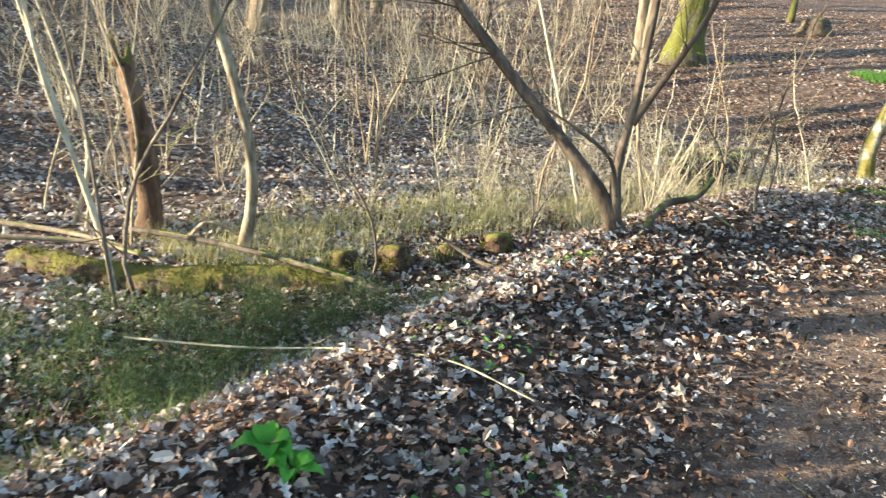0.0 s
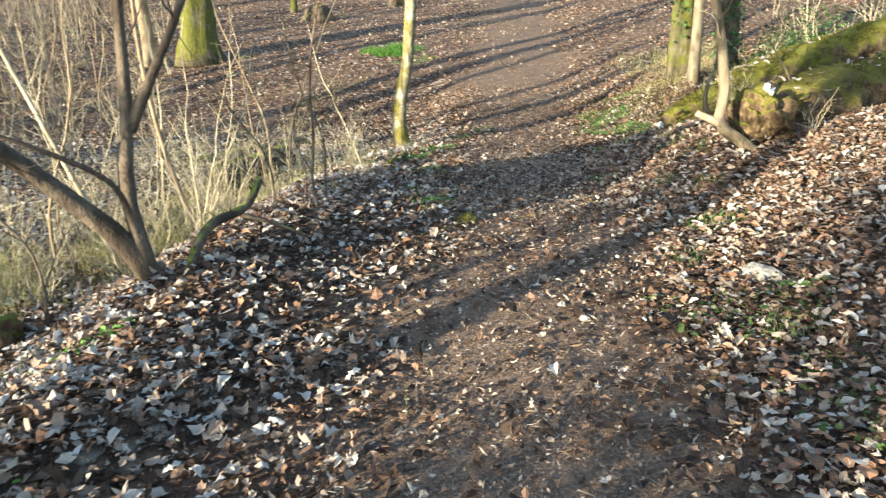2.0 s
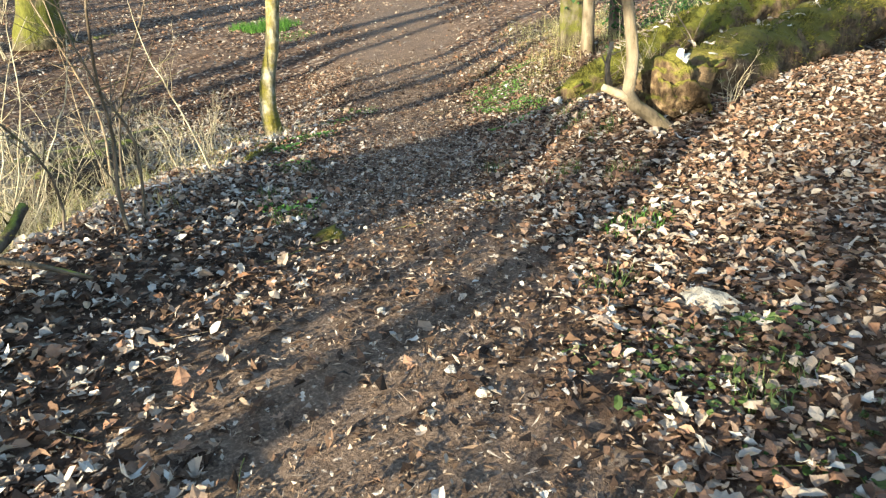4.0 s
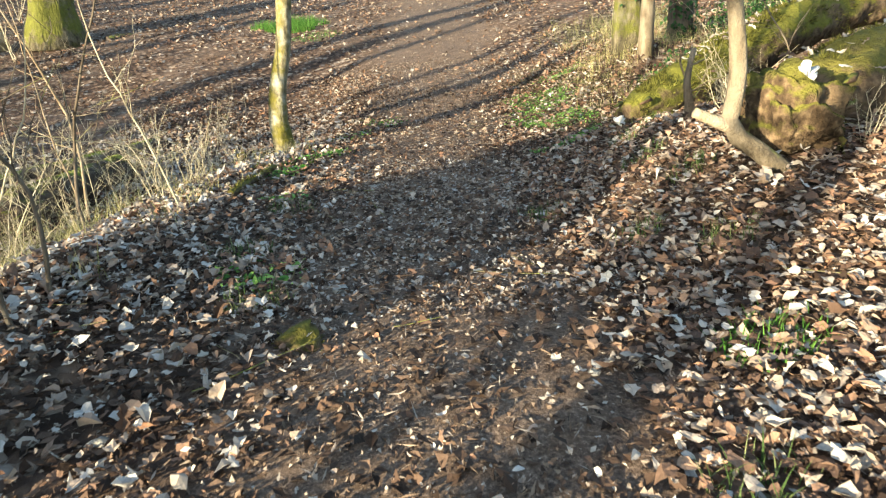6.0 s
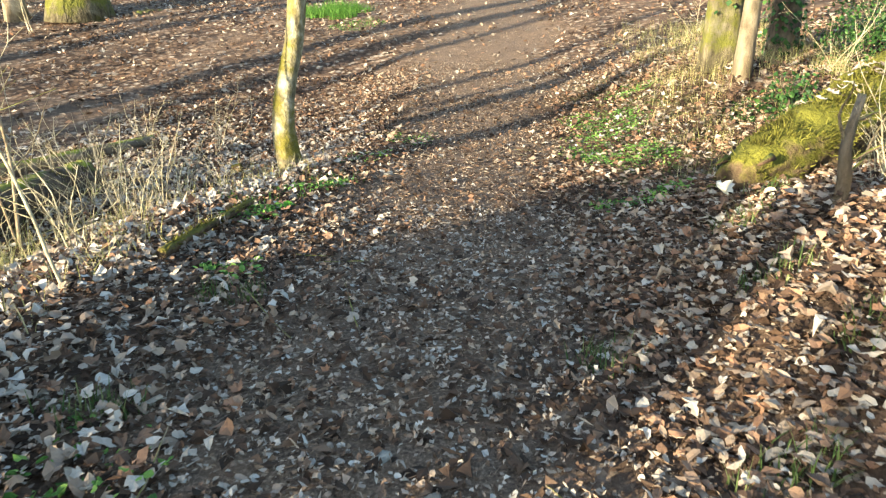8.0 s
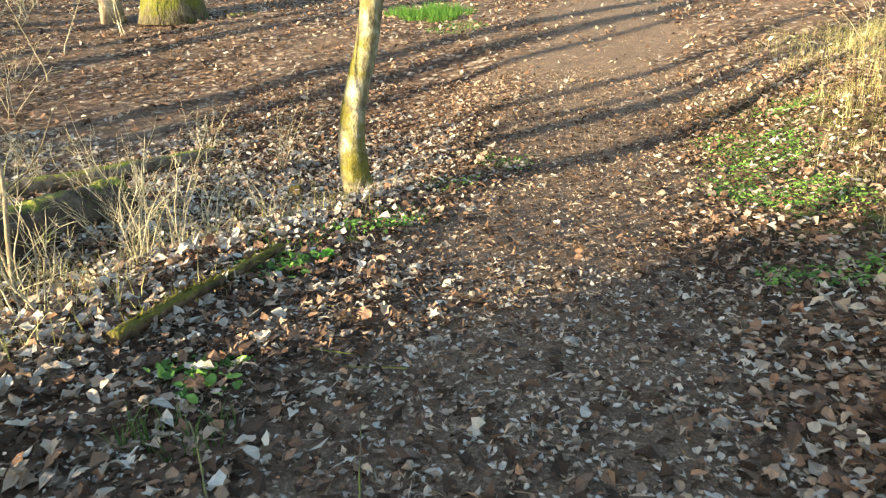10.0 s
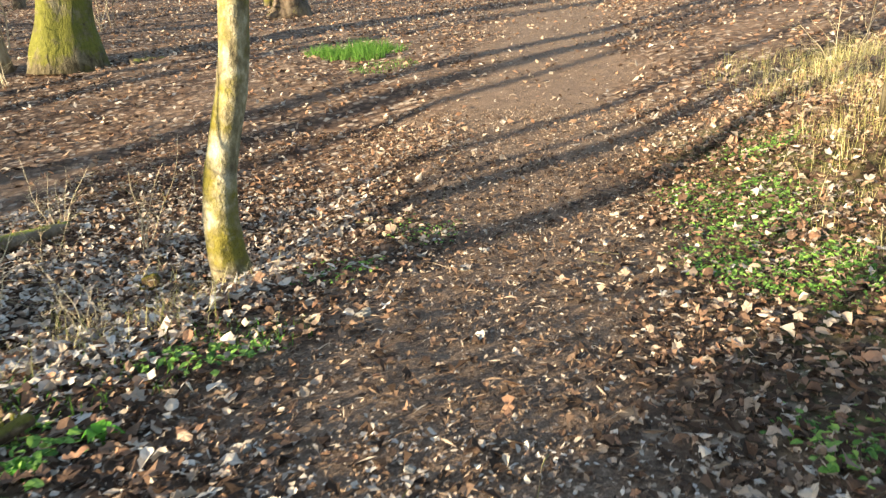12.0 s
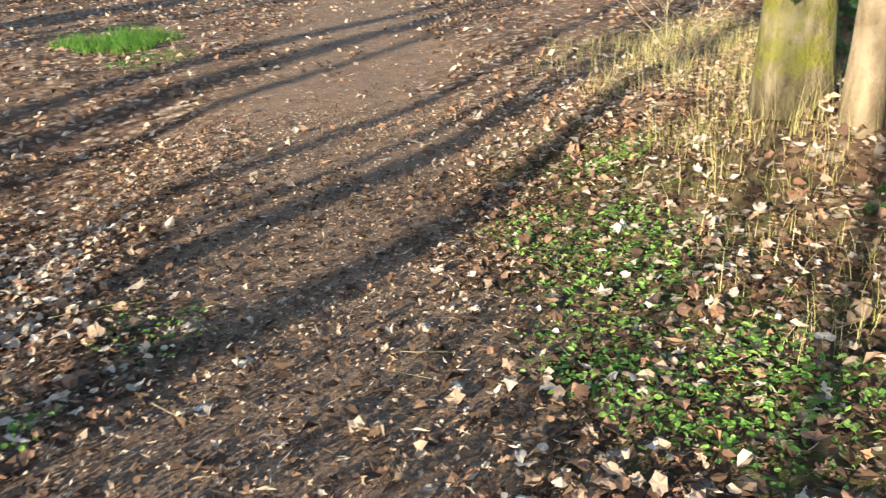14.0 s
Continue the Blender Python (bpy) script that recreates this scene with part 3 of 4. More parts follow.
fallen_log("fallen_log", [(1.0, 12.4, -1.08), (2.1, 12.9, -1.05), (3.1, 13.6, -1.05)], 0.09, 0.06, GREY_BARK, "grey fallen bough among dead leaves", 600, 22, 10, False)
fallen_log("fallen_log", [(3.2, 21.6, -0.05), (4.4, 22.2, 0.0), (5.8, 22.4, 0.12)], 0.14, 0.1, DARK_BARK, "dark fallen bough in the open wood", 700, 23, 10, False)


def stump(x, y, r, h, mat, label, seed):
    g = np.random.default_rng(seed)
    t = base_empty("stump", x, y, 0.06)
    p = bend([(0, 0, 0), (0.02, 0.0, h * 0.5), (0.0, 0.03, h + 0.06)], 9)
    v, f = tube(p, np.linspace(r * 1.25, r * 0.8, 9), 14, 0.25, seed)
    link_mesh("wood", v, f, mat, t)
    a, u = g.uniform(0, 6.28, 700), g.uniform(0.2, 1, 700)
    nrm = np.stack([np.cos(a), np.sin(a), 0.8 + 0 * a], 1)
    nrm /= np.linalg.norm(nrm, axis=1)[:, None]
    rr = r * (1.25 - 0.45 * u)
    v, f = fuzz(np.stack([np.cos(a) * rr, np.sin(a) * rr, u * h], 1), nrm, 0.03, 0.008, g)
    tagged(link_mesh("moss", v, f, MOSS, t, "yellow-green moss"), kind="stuff")
    tagged(t, label, "stump")


stump(-1.38, 5.42, 0.14, 0.22, LOG_MOSS, "small mossy stump in sunlit grass", 1)
stump(-1.8, 5.28, 0.12, 0.14, LOG_MOSS, "low mossy stump in grass", 2)
stump(-0.55, 6.1, 0.15, 0.18, ROTTEN, "dark rotten stump among grass", 3)
stump(-0.95, 5.75, 0.1, 0.15, LOG_MOSS, "small mossy stump in sunlit grass", 4)
stump(3.82, 11.9, 0.07, 0.08, LOG_MOSS, "small mossy stump near a slender tree", 5)
stump(11.1, 31.5, 0.3, 0.5, DARK_BARK, "dark old stump beside the far trail", 6)
stump(18.4, 25.2, 0.35, 0.6, DARK_BARK, "dark old stump at the wood's edge", 7)
stump(2.62, 5.4, 0.09, 0.05, LOG_MOSS, "low cushion of moss on the trail's edge", 8)
stump(7.0, 28.4, 0.5, 0.55, DARK_BARK, "dark decayed stump in the open wood", 9)


# ---- unseen trees placed outside the walk to shade it ----
def shade_tree(x, y, r, seed, height=11):
    g = np.random.default_rng(seed)
    a, b = g.normal(0, 0.02, 2)
    make_tree("forest_tree", x, y, [(0, 0, 0), (a, b, 2), (a * 2, b, 5), (0.2, b * 2, height)], r, r * 0.45, GREY_BARK, "tall bare forest tree with grey-brown bark", 9, seed, 12, 3.2, 0.4, 0.5)


for k, (x, y, r) in enumerate(((-5.6, 1.05, 0.12), (-8.58, 5.8, 0.19), (-8.95, 6.85, 0.115), (-9.05, 7.12, 0.09), (-12.2, 6.7, 0.13), (-8.05, 4.35, 0.04), (-14.6, 7.7, 0.14), (-17.6, 7.6, 0.13), (-19.5, 15.8, 0.16), (-9.4, 0.9, 0.14), (-6.4, -2.2, 0.17), (-13.0, -3.5, 0.2), (-11.5, 10.6, 0.12), (-24, 5.0, 0.2), (-23, 18.0, 0.2))):
    shade_tree(x, y, r, 40 + k)


def leaf_cloud(centre, size, count, g, mat, parent, length=0.07, name="leaves"):
    """A crown of many small leaves in an uneven cloud."""
    d = g.normal(0, 1, (count, 3))
    d /= np.linalg.norm(d, axis=1)[:, None]
    p = np.array(centre) + d * (g.uniform(0, 1, count) ** 0.4)[:, None] * np.array(size) * (1 + 0.12 * np.sin(5 * d[:, :1] + 4 * d[:, 1:2]) + 0.1 * np.sin(9 * d[:, 2:]))
    nrm = g.normal(0, 1, (count, 3))
    nrm /= np.linalg.norm(nrm, axis=1)[:, None]
    u = np.cross(nrm, g.normal(0, 1, (count, 3)))
    u /= np.linalg.norm(u, axis=1)[:, None]
    w = np.cross(nrm, u)
    l = length * g.uniform(0.6, 1.3, count)[:, None]
    v = np.concatenate([p - u * l * 0.5, p + w * l * 0.3, p + u * l * 0.6, p - w * l * 0.3])
    i = np.arange(count)
    return link_mesh(name, v, np.stack([i, i + count, i + 2 * count, i + 3 * count], 1), mat, parent)


# Made-up leafy crown on a trunk, out of view, to block the sun.
def holly_tree(x, y, crown_z, size, seed, count=7000):
    g = np.random.default_rng(seed)
    t = base_empty("holly_tree", x, y, 0.05)
    top = crown_z - gz(x, y)
    v, f = tube(bend([(0, 0, 0), (0.1, 0.05, top * 0.5), (0, 0, top + size[2] * 0.6)], 14), np.linspace(0.09, 0.03, 14), 9, 0.08, seed)
    link_mesh("trunk", v, f, DARK_BARK, t)
    for k in range(7):
        a = k * 0.9
        ln = stray((0, 0, top - size[2] * 0.6 + 0.12 * k), (math.cos(a), math.sin(a), 0.3), size[0] * 0.8, g, 7, 0.1, 0.03)
        link_mesh("limb", *tube(ln, np.linspace(0.03, 0.01, 7), 6), DARK_BARK, t)
    leaf_cloud((0, 0, top), size, count, g, IVY, t, 0.09)
    tagged(t, "unseen leafy crown added to block the sun", "tree")


# Added sun blockers, sized so their shade lands on trail, hollow and logs.
holly_tree(-7.67, 2.76, 2.34, (0.9, 1.0, 0.45), 71, 9000)
holly_tree(-6.42, -0.54, 1.2, (1.1, 0.9, 0.5), 74, 450)
holly_tree(-6.8, 1.07, 2.25, (0.8, 0.6, 0.4), 78, 420)
holly_tree(-6.68, 0.7, 3.6, (0.9, 0.7, 0.35), 77, 900)
holly_tree(-7.08, -0.95, 2.45, (1.2, 0.6, 0.6), 75, 750)
holly_tree(-9.26, 0.47, 1.1, (1.0, 1.1, 0.45), 76, 1700)


def leaning_pole(line, r, mat, label):
    t = new("leaning_pole")
    o = np.array(line[0], float)
    t.location = o
    g = np.random.default_rng(int(abs(o[0]) * 100))
    p = bend(np.array(line) - o, 24)
    link_mesh("stem", *tube(p, np.linspace(r, r * 0.4, 24), 9, 0.08, 3), mat, t)
    tagged(link_mesh("crown", *join(twigs_on(p, r * 0.6, g, 9, 0.7, 4, 0.2)), mat, t), kind="stuff")
    tagged(t, label, "sapling")


leaning_pole([(-3.75, 4.75, -1.3), (-3.95, 4.75, -0.6), (-4.25, 4.8, 0.3), (-4.6, 4.9, 1.2), (-4.8, 5.0, 2.4)], 0.03, TAN_BARK, "pale leaning sapling in a hollow")
leaning_pole([(-3.35, 4.25, -1.3), (-3.55, 4.3, -0.5), (-3.85, 4.3, 0.4), (-4.1, 4.4, 1.3), (-4.3, 4.4, 2.5)], 0.024, TAN_BARK, "thin pale leaning sapling in a hollow")
leaning_pole([(-3.1, 3.9, -1.3), (-3.15, 3.9, -0.7), (-3.3, 4.0, 0.2), (-3.45, 4.0, 1.2)], 0.018, GREY_BARK, "thin dark leaning sapling in a hollow")
leaning_pole([(-4.9, 5.6, -1.3), (-4.6, 5.6, -0.4), (-4.9, 5.7, 0.5), (-5.3, 5.7, 1.6)], 0.03, TAN_BARK, "pale leaning sapling in a hollow")
leaning_pole([(0.25, 7.6, -1.3), (0.05, 7.5, -0.5), (-0.25, 7.5, 0.5), (-0.6, 7.6, 1.6)], 0.026, TAN_BARK, "pale leaning sapling beyond the bank")
leaning_pole([(0.95, 8.3, -1.2), (0.75, 8.3, -0.3), (0.65, 8.4, 0.7), (0.7, 8.4, 1.8)], 0.028, LIGHT_WOOD, "pale upright sapling beyond the bank")


# ---- saplings, shrubs and far woods ----
def sapling(name, stems, height, mat, seed, label, twigs=9, spread=0.25, r=0.012):
    """Thin bare stems from one foot, each with its own twigs."""
    g = np.random.default_rng(seed)
    t = new(name)
    fine = []
    for _ in range(stems):
        a = g.uniform(0, 6.28)
        h = height * g.uniform(0.65, 1.15)
        ln = stray((g.normal(0, 0.05), g.normal(0, 0.05), -0.08), (spread * math.cos(a), spread * math.sin(a), 1), h, g, 14, 0.12, 0.035)
        rr = r * g.uniform(0.7, 1.2)
        fine += twigs_on(ln, rr, g, twigs, h * 0.3, 3, 0.15, 0.7)
        link_mesh("stem", *tube(ln, np.linspace(rr, rr * 0.3, 14), 6, 0.05, caps=False), mat, t)
    tagged(link_mesh("crown", *join(fine), mat, t), kind="stuff")
    return tagged(t, label, "shrub", "bare shrubs along the trail")


def at_ground(x, y, turn=0.0, size=1.0, sink=0.0):
    return Matrix.Translation((x, y, gz(x, y) - sink)) @ Matrix.Rotation(turn, 4, "Z") @ Matrix.Diagonal((size, size, size, 1))


KINDS = [
    sapling("bare_shrub", 5, 1.6, TAN_BARK, 101, "bare tan shrub with many thin twigs", 11, 0.4, 0.009),
    sapling("bare_shrub", 4, 2.4, TAN_BARK, 102, "bare tan shrub with many thin twigs", 12, 0.25, 0.011),
    sapling("thin_sapling", 1, 2.8, TAN_BARK, 103, "single thin pale sapling", 9, 0.1, 0.015),
    sapling("thin_sapling", 2, 3.2, LIGHT_WOOD, 104, "pair of thin pale saplings", 9, 0.1, 0.017),
    sapling("dark_sapling", 1, 1.7, GREY_BARK, 105, "thin dark leafless sapling", 10, 0.12, 0.011),
    sapling("bare_shrub", 6, 0.9, TAN_BARK, 106, "low bare shrub with upright tan twigs", 8, 0.35, 0.0052),
    sapling("bramble", 5, 1.3, TAN_BARK, 107, "tangle of arching pale bramble stems", 9, 0.9, 0.006),
]
for k, ob in enumerate(KINDS):
    ob.matrix_basis = at_ground(*((-4.5, 8), (-1.3, 9.3), (-1.25, 6.8), (-2.4, 8.1), (1.58, 5.9), (2.55, 8.9), (0.6, 9.4))[k])
fixed = (
    (2, 2.62, 7.75, 0.8), (4, 1.75, 6.25, 0.9), (4, 1.35, 6.0, 0.75), (2, 1.15, 9.9, 1.0), (3, 2.0, 10.4, 0.9), (2, -2.5, 7.2, 1.0), (3, -0.3, 7.8, 0.9), (4, -0.3, 6.36, 1.1), (4, -1.44, 5.03, 1.15),
    (2, -4.55, 5.35, 1.2), (3, -3.9, 5.2, 0.9), (4, -3.05, 3.94, 1.7), (2, -5.6, 5.9, 1.3), (0, -5.2, 7.0, 1.0), (5, 2.9, 9.6, 0.7), (5, 3.2, 10.3, 0.85), (5, 3.6, 10.9, 0.6),
    (6, -3.2, 6.6, 0.9), (6, -2.2, 7.0, 0.9), (6, -1.3, 7.4, 0.8), (6, -0.4, 7.0, 0.9), (6, 0.3, 7.4, 0.8), (6, -3.9, 7.1, 1.0), (6, -2.7, 7.8, 1.0), (6, -0.8, 8.2, 1.0), (6, 0.9, 7.6, 0.7), (6, -4.8, 6.4, 0.9),
    (6, 0.9, 8.6, 0.7), (5, 1.2, 9.2, 0.9), (6, 1.5, 9.9, 0.6), (0, 0.5, 9.0, 0.7), (5, 1.9, 9.3, 0.8), (6, 1.0, 10.4, 0.8), (5, 1.6, 8.3, 0.7), (0, 0.2, 8.2, 0.7), (5, 2.3, 10.2, 0.8), (6, 2.5, 10.9, 0.6), (6, 2.0, 9.6, 0.9), (6, 1.4, 8.8, 1.0), (6, 1.7, 11.1, 1.1), (0, 1.2, 10.9, 1.0), (1, 0.6, 10.3, 1.0), (1, 0.0, 9.1, 1.0), (0, 0.9, 8.2, 0.9), (5, 3.05, 9.95, 0.9), (5, 2.75, 10.6, 0.95), (4, 1.9, 8.5, 1.2),
    (5, 6.5, 6.9, 0.7), (6, 6.0, 6.4, 0.6), (5, 6.9, 7.15, 0.8), (5, 5.75, 5.25, 0.5), (4, 7.5, 7.1, 0.8), (6, 10.3, 10.4, 0.9), (6, 10.9, 13.2, 1.0), (0, 12.5, 11.6, 0.8), (1, 13.2, 10.6, 0.9), (6, 12.4, 9.7, 1.0), (0, 11.3, 9.9, 0.8),
)
for k, x, y, size in fixed:
    copy_thing(KINDS[k], at_ground(x, y, rng.uniform(0, 6.28), size))
placed = 0
while placed < 190:
    s, w = rng.uniform(1, 26), rng.uniform(-17, -3.6)
    x, y = plan_place(s, w)
    if s > 9.5 and w > -6 - 0.25 * (s - 9.5):
        continue
    if w > -7 and rng.random() < 0.55:
        continue
    if s < 3.4 or (s > 15 and rng.random() < 0.6):
        continue
    across, along = -0.352 * x + 0.936 * y, 0.936 * x + 0.352 * y
    if 5.2 < across < 10 and -8 < along < 4.5 and rng.random() < 0.7:
        continue
    if math.hypot(x + 2.6, y - 4.4) < 1.5 or (x > -5 and y < 4.6):
        continue
    copy_thing(KINDS[int(rng.choice([0, 1, 1, 2, 2, 3, 3, 6]))], at_ground(x, y, rng.uniform(0, 6.28), rng.uniform(0.6, 1.25)))
    placed += 1
for _ in range(12):
    s = rng.uniform(5.5, 11.5)
    copy_thing(KINDS[int(rng.choice([0, 1, 5, 6, 6]))], at_ground(*plan_place(s, rng.uniform(-4.6, -2.5)), rng.uniform(0, 6.28), rng.uniform(0.45, 0.85)))
for _ in range(48):
    s = rng.uniform(6.5, 13.5)
    copy_thing(KINDS[int(rng.choice([0, 5, 5, 6, 6]))], at_ground(*plan_place(s, rng.uniform(-6.2, -2.6)), rng.uniform(0, 6.28), rng.uniform(0.35, 0.75)))
for _ in range(44):
    s, w = rng.uniform(10, 40), rng.uniform(5, 22)
    copy_thing(KINDS[int(rng.choice([0, 1, 1, 2, 3, 6]))], at_ground(*plan_place(s, w), rng.uniform(0, 6.28), rng.uniform(0.7, 1.4)))

far_kinds = []
for k in range(4):
    far_kinds.append(make_tree("forest_tree", -16 - 4 * k, 24 + 3 * k, [(0, 0, 0), (0.1 * k - 0.15, 0.1, 2.5), (0.1, -0.1 * k, 6), (0.3, 0.2, 13)], 0.13 + 0.04 * k, 0.06, (GREY_BARK, OAK_BARK, GREY_BARK, LIGHT_WOOD)[k], ("bare grey-brown forest tree", "bare forest tree with mossy bark", "bare grey-brown forest tree", "bare pale-barked forest tree")[k], 7, 60 + k, 9, 3.0, 0.4, 0.4))
    tagged(far_kinds[k], group="forest trees beyond the trail")
placed = 0
while placed < 95:
    s, w = rng.uniform(14, 95), rng.uniform(-45, 45)
    if abs(w) < 4 + 0.1 * s or (s < 26 and w < -4 and w > -9) or (s < 20 and w < 0 and w > -12):
        continue
    copy_thing(far_kinds[int(rng.integers(4))], at_ground(*plan_place(s, w), rng.uniform(0, 6.28), rng.uniform(0.7, 1.5), 0.1))
    placed += 1
for s, w, k, size in ((6, -19, 0, 1.1), (9, -22, 1, 1.0), (3, -24, 2, 1.2), (12, -17, 3, 0.9), (14, -25, 0, 1.3), (1, -18, 1, 1.0), (7, -30, 2, 1.4), (-3, -26, 3, 1.2)):
    copy_thing(far_kinds[k], at_ground(*plan_place(s, w), s, size, 0.1))


def feathery_shrub(x, y, height, count, seed):
    """Soft low evergreen: thin upright stems set with fine narrow leaves."""
    g = np.random.default_rng(seed)
    t = base_empty("feathery_shrub", x, y, 0.02)
    spots = []
    for k in range(9):
        a = g.uniform(0, 6.28)
        ln = stray((g.normal(0, 0.09), g.normal(0, 0.09), 0), (0.45 * math.cos(a), 0.45 * math.sin(a), 1), height * g.uniform(0.6, 1.15), g, 9, 0.14, 0.03)
        link_mesh("stem", *tube(ln, np.linspace(0.004, 0.0015, 9), 4, 0, caps=False), GREY_BARK, t)
        spots.append(ln[2:])
    spots = np.vstack(spots)
    p = spots[g.integers(0, len(spots), count)] + g.normal(0, 0.055, (count, 3))
    way = g.normal(0, 0.6, (count, 3)) + np.array([0, 0, 0.7])
    way /= np.linalg.norm(way, axis=1)[:, None]
    side = np.cross(way, g.normal(0, 1, (count, 3)))
    side /= np.linalg.norm(side, axis=1)[:, None]
    l = g.uniform(0.025, 0.06, count)[:, None]
    v = np.concatenate([p, p + way * l * 0.5 + side * 0.0028, p + way * l, p + way * l * 0.5 - side * 0.0028])
    i = np.arange(count)
    tagged(link_mesh("leaves", v, np.stack([i, i + count, i + 2 * count, i + 3 * count], 1), GRASS, t), kind="stuff")
    tagged(t, "soft feathery green shrub in the shaded hollow", "shrub", "feathery shrubs in the hollow")


for k, (x, y, h) in enumerate(((-2.7, 2.75, 0.5), (-2.35, 3.1, 0.45), (-2.0, 3.35, 0.42), (-1.7, 3.7, 0.45), (-1.45, 4.0, 0.4), (-2.9, 3.3, 0.5), (-2.5, 3.7, 0.45), (-2.15, 2.6, 0.4), (-1.75, 3.0, 0.35), (-1.2, 4.3, 0.35), (-1.95, 4.1, 0.4), (-1.65, 2.4, 0.3))):
    feathery_shrub(x, y, h, 1500, 700 + k)


def dead_stake():
    t = base_empty("dead_stake", 5.85, 6.62, 0.05)
    p = bend([(0, 0, 0), (0.02, 0.01, 0.16), (-0.02, 0.0, 0.32), (0.05, 0.02, 0.55)], 16)
    link_mesh("stem", *tube(p, np.linspace(0.034, 0.018, 16), 10, 0.25, 5), GREY_BARK, t)
    for k, (h, way) in enumerate(((5, (0.8, 0.1, 0.5)), (7, (0.9, -0.5, 0.3)), (9, (-0.6, -0.3, 0.7)), (12, (0.9, 0.0, 0.2)))):
        g = np.random.default_rng(910 + k)
        link_mesh("twig", *tube(stray(p[h], way, 0.34, g, 8, 0.22, 0.05), np.linspace(0.009, 0.003, 8), 5, 0.05), BENT_BARK, t)
    tagged(t, "weathered grey dead stake with crooked twigs at the logs", "branch")


dead_stake()


# ---- dead leaves, crumbs, grass and herbs ----
def outline(kind):
    if kind == 0:
        pts = [(-0.5, 0), (-0.3, 0.22), (0, 0.3), (0.3, 0.2), (0.55, 0), (0.3, -0.2), (0, -0.3), (-0.3, -0.22)]
    elif kind == 1:
        pts = [(-0.52, 0), (-0.34, 0.18), (-0.22, 0.1), (-0.08, 0.3), (0.08, 0.14), (0.3, 0.27), (0.54, 0.02), (0.32, -0.26), (0.12, -0.13), (-0.06, -0.31), (-0.2, -0.11), (-0.36, -0.17)]
    elif kind == 2:
        pts = [(-0.46, 0), (-0.34, 0.16), (-0.3, 0.33), (-0.03, 0.31), (0.12, 0.43), (0.27, 0.25), (0.5, 0.05), (0.31, -0.2), (0.16, -0.41), (-0.05, -0.29), (-0.3, -0.3), (-0.33, -0.12)]
    elif kind == 5:
        pts = [(-0.5, 0.03), (0.02, 0.055), (0.5, 0.0), (0.0, -0.045)]
    elif kind == 4:
        pts = [(-0.45, 0.02), (0.05, 0.28), (0.5, -0.04), (-0.02, -0.3)]
    else:
        pts = [(-0.4, 0.05), (-0.2, 0.3), (0.15, 0.35), (0.45, 0.1), (0.3, -0.25), (0, -0.33), (-0.3, -0.2)]
    return np.array(pts)


def leaf_shapes(x, y, z, size, g, tilt, kind, curl=0.5):
    """Curled leaves at given places: all vertices and faces."""
    n = len(x)
    o = outline(kind)
    m = len(o)
    if m > 4:
        o = np.vstack([o, [[0.02, 0]]])
    rim = len(o)
    c1, c2 = g.normal(0, curl, n), g.normal(0.1, curl, n)
    torn = g.uniform(0.72, 1.16, (n, rim))
    px, py = np.tile(o[:, 0], (n, 1)) * torn, np.tile(o[:, 1], (n, 1)) * torn * g.uniform(0.65, 1.15, (n, 1))
    pz = c1[:, None] * px**2 + c2[:, None] * py**2 + np.abs(py) * g.normal(0.25, 0.3, (n, 1)) + g.normal(0, 0.045, (n, rim))
    pz -= pz.min(axis=1)[:, None] * 0.6
    p = np.stack([px, py, pz], 2) * np.asarray(size)[:, None, None]
    spin, lean, dirn = g.uniform(0, 6.28, n), np.abs(g.normal(0, tilt, n)), g.uniform(0, 6.28, n)
    cs, sn = np.cos(spin), np.sin(spin)
    q = np.stack([p[..., 0] * cs[:, None] - p[..., 1] * sn[:, None], p[..., 0] * sn[:, None] + p[..., 1] * cs[:, None], p[..., 2]], 2)
    ax, ay = np.cos(dirn), np.sin(dirn)
    k = np.stack([ax, ay, 0 * ax], 1)[:, None, :]
    cl, sl = np.cos(lean)[:, None, None], np.sin(lean)[:, None, None]
    q = q * cl + np.cross(np.broadcast_to(k, q.shape), q) * sl + k * (q * k).sum(2, keepdims=True) * (1 - cl)
    q += np.stack([x, y, z], 1)[:, None, :]
    i = np.arange(n)[:, None] * rim
    j = np.arange(m)
    if m == 4:
        return q.reshape(-1, 3), i + j
    f = np.stack([np.broadcast_to(i + m, (n, m)), i + j, i + (j + 1) % m], 2).reshape(-1, 3)
    return q.reshape(-1, 3), f


def leaf_field(name, x, y, size, mat, label, seed, tilt=0.4, lift=0.012, category="leaf litter", curl=0.5, kinds=(0, 1, 2, 3)):
    g = np.random.default_rng(seed)
    z = ground_z(x, y) + g.uniform(0.002, lift * 2, len(x))
    vs, fs, o = [], [], 0
    for k, which in enumerate(kinds):
        pick = np.arange(len(x)) % len(kinds) == k
        v, f = leaf_shapes(x[pick], y[pick], z[pick], size[pick], g, tilt, which, curl)
        vs.append(v)
        fs += (f + o).tolist()
        o += len(v)
    ob = link_mesh(name, np.vstack(vs), fs, mat, smooth=False)
    return tagged(ob, label, category, kind="stuff")


def scatter(count, s0, s1, w0, w1, seed, keep=None):
    g = np.random.default_rng(seed)
    s, w = g.uniform(s0, s1, count), g.uniform(w0, w1, count)
    if keep is not None:
        ok = g.uniform(0, 1, count) < keep(s, w)
        s, w = s[ok], w[ok]
    x, y = plan_place(s, w)
    return x, y, g


def patchy(x, y, f=1.0):
    return 0.5 + 0.25 * np.sin(2.3 * f * x + 1.7 * np.sin(1.9 * f * y)) + 0.25 * np.sin(3.1 * f * y + 1.3 * np.sin(2.7 * f * x))


